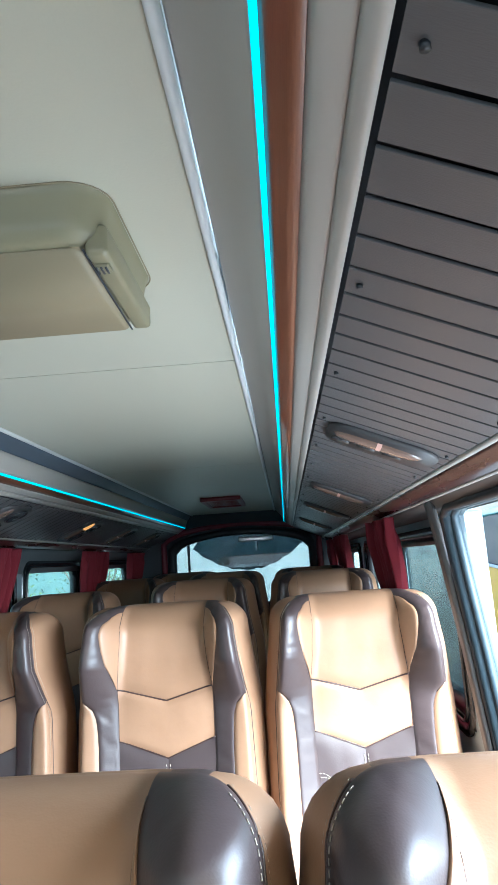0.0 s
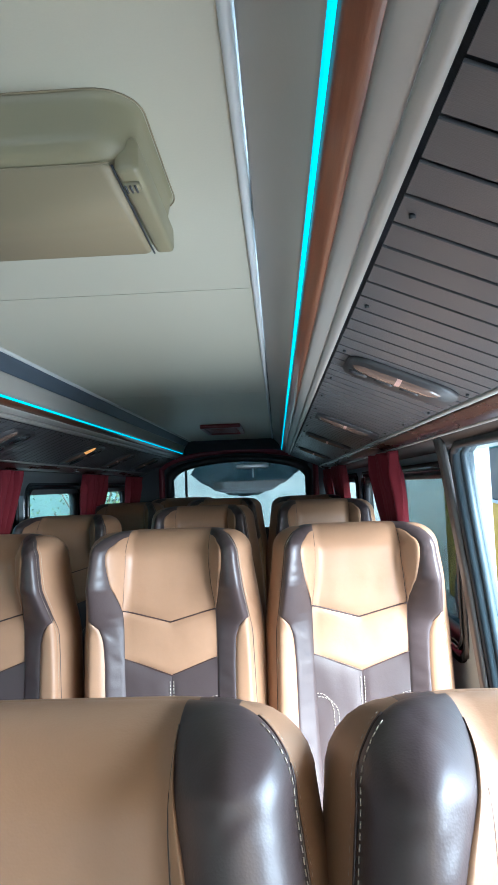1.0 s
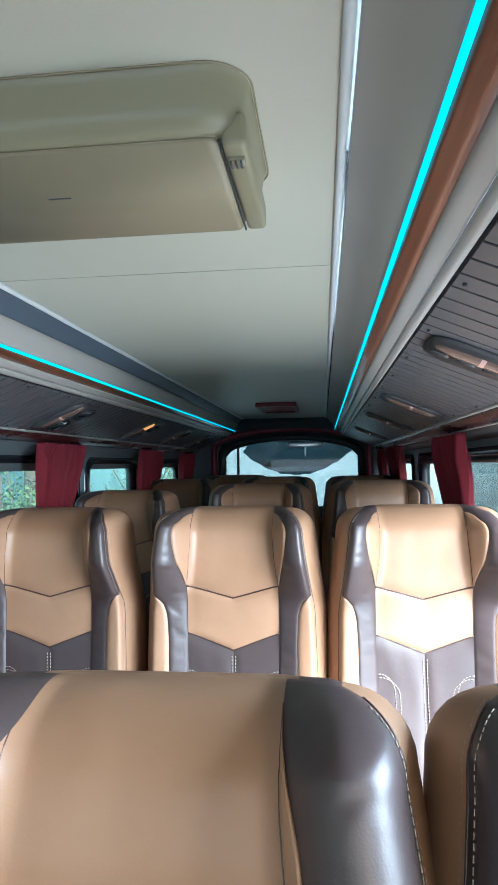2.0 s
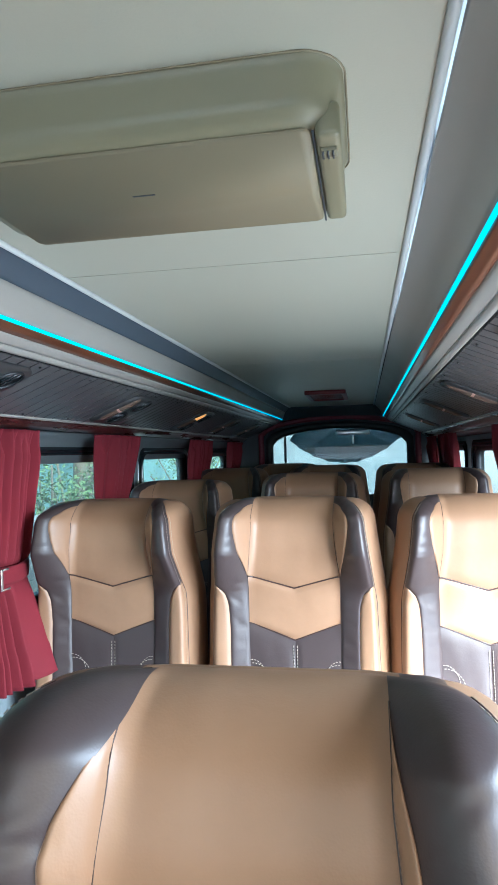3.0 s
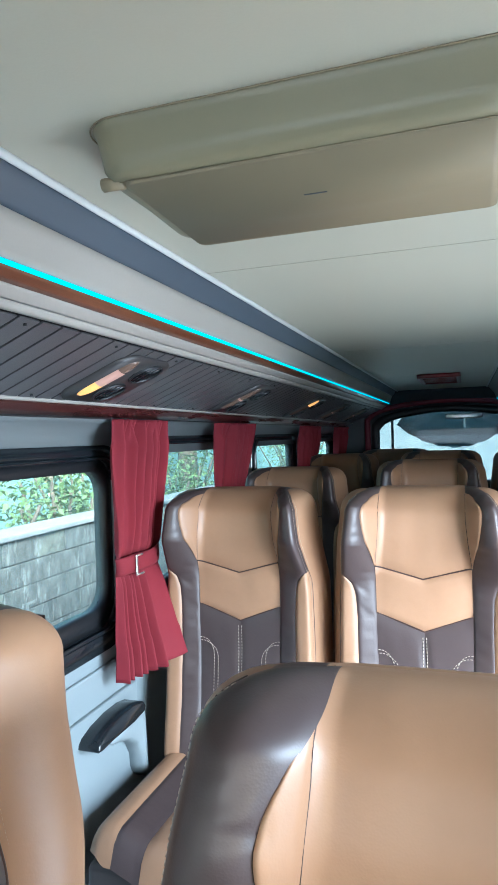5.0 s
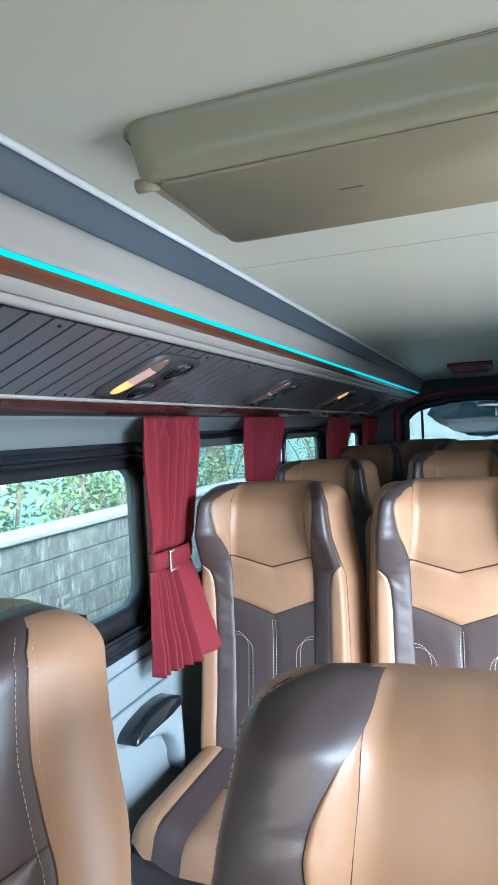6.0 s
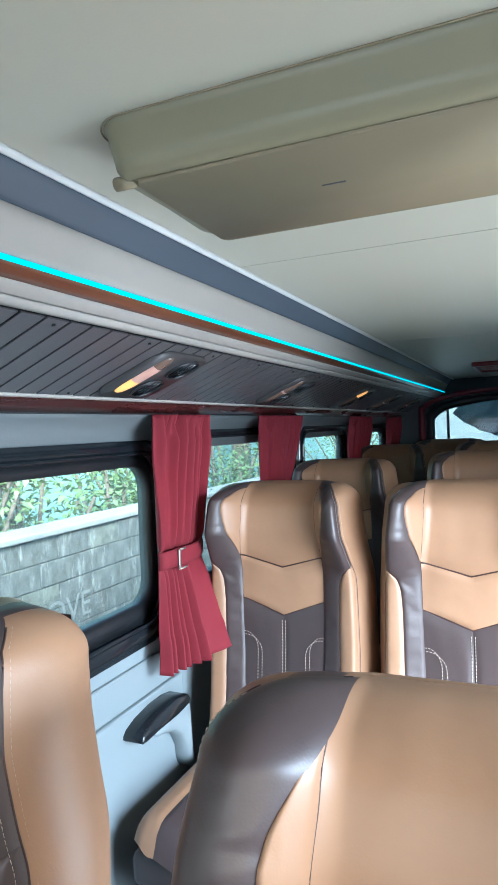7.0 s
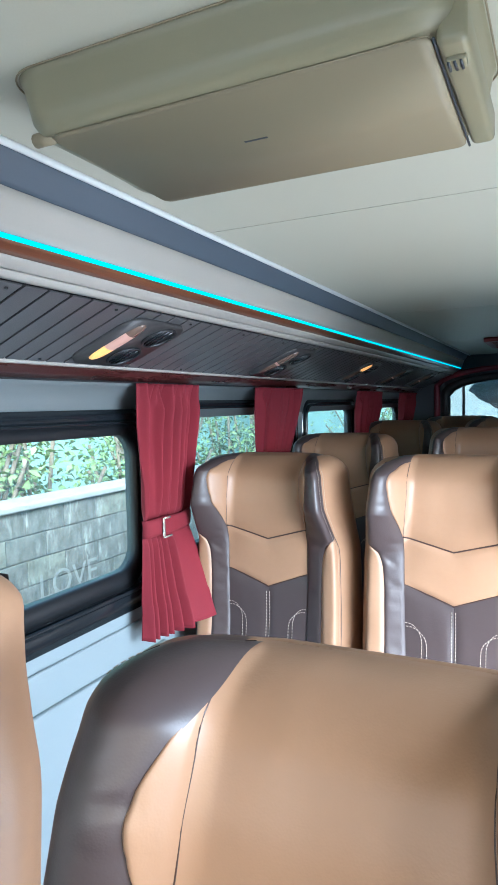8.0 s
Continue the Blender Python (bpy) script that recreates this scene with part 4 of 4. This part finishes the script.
part("lower_skin", slab(rounded(2.23, 3.26, -0.2, 0.68, 0.02), 0.012, 0.04, dplace), DOOR_PAINT, sd)
pane = part("pane", slab(rounded(2.24, 3.25, 0.65, 1.26, 0.05), 0.022, 0.026, dplace), GREY_GLASS, sd, smooth=False)
pane.visible_shadow = False
part("seal", tube([(WR + 0.10, y, z) for y, z in rounded(2.135, 3.34, -0.24, 1.345, 0.05)], 0.010, 6, closed=True), BLACK, sd)

# ---- outside ----
ground = part("ground", boxes((-400, 400, -400, 400, -0.72, -0.62)), YARD, smooth=False)
tagged(ground, "rough pale concrete yard", "ground", kind="structure")
teal = part("backdrop_house", boxes((-4.7, -4.5, -4, 30, -0.7, 2.6)), TEAL, smooth=False)
tagged(teal, "turquoise painted house wall behind the shrubs", "building")
white = part("rear_building", boxes((-2.1, 7, 11.0, 11.3, -0.7, 1.9)), PALE_WALL, smooth=False)
tagged(white, "whitewashed wall across the yard", "building")

bus = thing("parked_minibus", "yellow minibus with dark windows parked beside the van", "minibus")
bplace = lambda a, b, d: (2.6 + d, a + 2.0, b)
part("body", slab([(2.0, -0.35), (7.0, -0.35), (7.0, 1.13), (6.5, 1.10), (5.8, 0.99), (4.9, 0.93), (2.0, 0.93)], 0.0, 1.9, bplace), YELLOW, bus, smooth=False)
part("window_band", slab([(2.05, 0.92), (4.9, 0.92), (5.8, 0.98), (6.5, 1.09), (6.95, 1.12), (6.95, 1.50), (2.05, 1.50)], 0.02, 1.88, bplace), DARK_WINDOW, bus, smooth=False)
part("waist_line", tube([(2.595, 4.05, 0.94), (2.595, 6.9, 0.94), (2.595, 7.8, 1.0), (2.595, 8.5, 1.11), (2.595, 8.98, 1.14)], 0.018, 8), PALE_WALL, bus)
part("roof", boxes((2.6, 4.5, 4.0, 9.0, 1.50, 1.95), bevel=0.05), BUS_TEAL, bus, "turquoise roof panel")
for y in (5.0, 8.3):
    w = part("wheel", tube([(2.57, y, -0.28), (2.8, y, -0.28)], 0.34, 24), BLACK, bus)
    part("rim", tube([(2.56, y, -0.28), (2.585, y, -0.28)], 0.20, 20), SILVER, w)


def shrub(x, y, z, r, h, count, seed, mat):
    """A shrub of many small leaves on thin stems."""
    rnd = random.Random(seed)
    s = thing("shrub", "leafy green shrub growing above the block wall", "shrub", "shrubs behind the wall", at=(x, y, -0.62))
    bm = bmesh.new()
    tips = []
    for k in range(9):
        a, l = rnd.uniform(0, 6.28), rnd.uniform(0.5, 1)
        tip = Vector((r * l * math.cos(a), r * l * math.sin(a), z + 0.62 + h * rnd.uniform(0.2, 1)))
        tips.append(tip)
        tube([(0, 0, 0), (tip.x * 0.35, tip.y * 0.35, tip.z * 0.55), tuple(tip)], 0.014, 5, bm)
    part("stems", bm, BARK, s)
    bm = bmesh.new()
    for _ in range(count):
        t = tips[rnd.randrange(len(tips))]
        k = rnd.uniform(0.35, 1.05)
        c = Vector((t.x * k, t.y * k, t.z * (0.5 + 0.5 * k))) + Vector((rnd.gauss(0, r * 0.2), rnd.gauss(0, r * 0.2), rnd.gauss(0, h * 0.14)))
        l, w = rnd.uniform(0.028, 0.085), rnd.uniform(0.009, 0.021)
        m = Euler((rnd.uniform(-0.9, 0.9), rnd.uniform(-0.9, 0.9), rnd.uniform(0, 6.28))).to_matrix()
        vs = [bm.verts.new(c + m @ Vector(q)) for q in ((-l / 2, 0, 0), (-l * 0.1, w, 0.006), (l / 2, 0, -0.012), (-l * 0.1, -w, 0.006))]
        bm.faces.new(vs)
    part("leaves", bm, mat, s)
    return s


for k, (x, y, r, h) in enumerate(((-2.75, 2.7, 0.5, 0.5), (-2.9, 3.5, 0.55, 0.62), (-2.75, 4.3, 0.5, 0.5), (-3.0, 5.1, 0.6, 0.75), (-2.8, 6.1, 0.6, 0.6), (-3.1, 7.2, 0.7, 0.8), (-3.2, 12.6, 0.8, 0.9), (-3.4, 14.0, 0.9, 1.0))):
    shrub(x, y, 0.62, r, h, 1150, 40 + k, LEAF_PALE if k % 3 == 0 else LEAF)

tree = thing("tree", "grey-brown tree trunk behind the block wall", "tree", at=(-3.4, 8.0, -0.62))
part("trunk", tube([(0, 0, 0), (0.05, 0.02, 1.0), (0.02, 0.1, 2.2), (0.15, 0.2, 3.4)], 0.13, 12), BARK, tree)
bm = bmesh.new()
rnd = random.Random(77)
for _ in range(1800):
    c = Vector((rnd.gauss(0.1, 0.8), rnd.gauss(0.1, 0.9), 3.4 + rnd.gauss(0, 0.5)))
    m = Euler((rnd.uniform(-1, 1), rnd.uniform(-1, 1), rnd.uniform(0, 6.28))).to_matrix()
    bm.faces.new([bm.verts.new(c + m @ Vector(q)) for q in ((-0.07, 0, 0), (0, 0.03, 0.01), (0.07, 0, -0.01), (0, -0.03, 0.01))])
part("crown", bm, LEAF, tree)

# block wall beside the van
yard_wall = thing("block_wall", "weathered grey concrete block wall with pale coping", "wall", kind="structure")
part("mortar", boxes((-2.40, -2.215, 0.2, 16, -0.65, 0.72)), MORTAR, yard_wall, smooth=False)
part("coping", boxes((-2.43, -2.185, 0.2, 16, 0.72, 0.755), bevel=0.010), COPING, yard_wall, smooth=False)

chalk = bpy.data.curves.new("chalk_word", "FONT")
chalk.body, chalk.size, chalk.extrude = "LOVE", 0.20, 0.0006
chalk_ob = new("chalk_writing", chalk)
chalk.materials.append(material("faded_chalk", (0.21, 0.21, 0.205), 0.95, vary=0.3, scale=20, fine=60))
chalk_ob.matrix_world = Matrix.Translation((-2.2010, 2.77, 0.22)) @ Euler((radians(90), 0, radians(90))).to_matrix().to_4x4()
tagged(chalk_ob, "faded pale chalk word on the block wall", "writing")

# ---- many alike pieces ----
g = math.atan2(SZ1 - SZ0, SX1 - SX0)
length = math.hypot(SX1 - SX0, SZ1 - SZ0)
slat_mesh = None
screw_mesh = None
for side in (-1, 1):
    holder = bpy.data.objects["cornice_left" if side < 0 else "cornice_right"]
    turn = Euler((0, -g if side > 0 else math.pi + g, 0))
    for k in range(96):
        y = 0.02 + 0.0555 * k
        if slat_mesh is None:
            o = part("slat", boxes((0, length, 0, 0.0490, -0.0015, 0.0015), bevel=0.0006), SLAT, holder, smooth=False)
            slat_mesh = o.data
        else:
            o = new("slat", slat_mesh)
            o.parent = holder
        o.matrix_basis = Matrix.Translation((side * SX0, y, SZ0 + 0.002)) @ turn.to_matrix().to_4x4()
        if k % 5 == 2:
            for u in (0.012, length - 0.014):
                if screw_mesh is None:
                    sc = part("screw", tube([(0, 0, -0.002), (0, 0, 0.002)], 0.0030, 10), BLACK, holder)
                    screw_mesh = sc.data
                else:
                    sc = new("screw", screw_mesh)
                    sc.parent = holder
                sc.location = (side * (SX0 + u * math.cos(g)), y + 0.026, SZ0 + u * math.sin(g) - 0.0012)

rnd = random.Random(5)
block_mesh = {}
for r in range(8):
    for k in range(37):
        y = 1.0 + 0.285 * k + (0.142 if r % 2 else 0)
        key = rnd.random() < (0.05 if r < 3 else 0.35)
        if key not in block_mesh:
            o = part("block", boxes((0, 0.012, 0, 0.279, 0, 0.128), bevel=0.003), MOSSY if key else BLOCK, yard_wall, smooth=False)
            block_mesh[key] = o.data
        else:
            o = new("block", block_mesh[key])
            o.parent = yard_wall
        o.location = (-2.2185 + rnd.uniform(-0.003, 0.003), y, 0.588 - 0.134 * r)
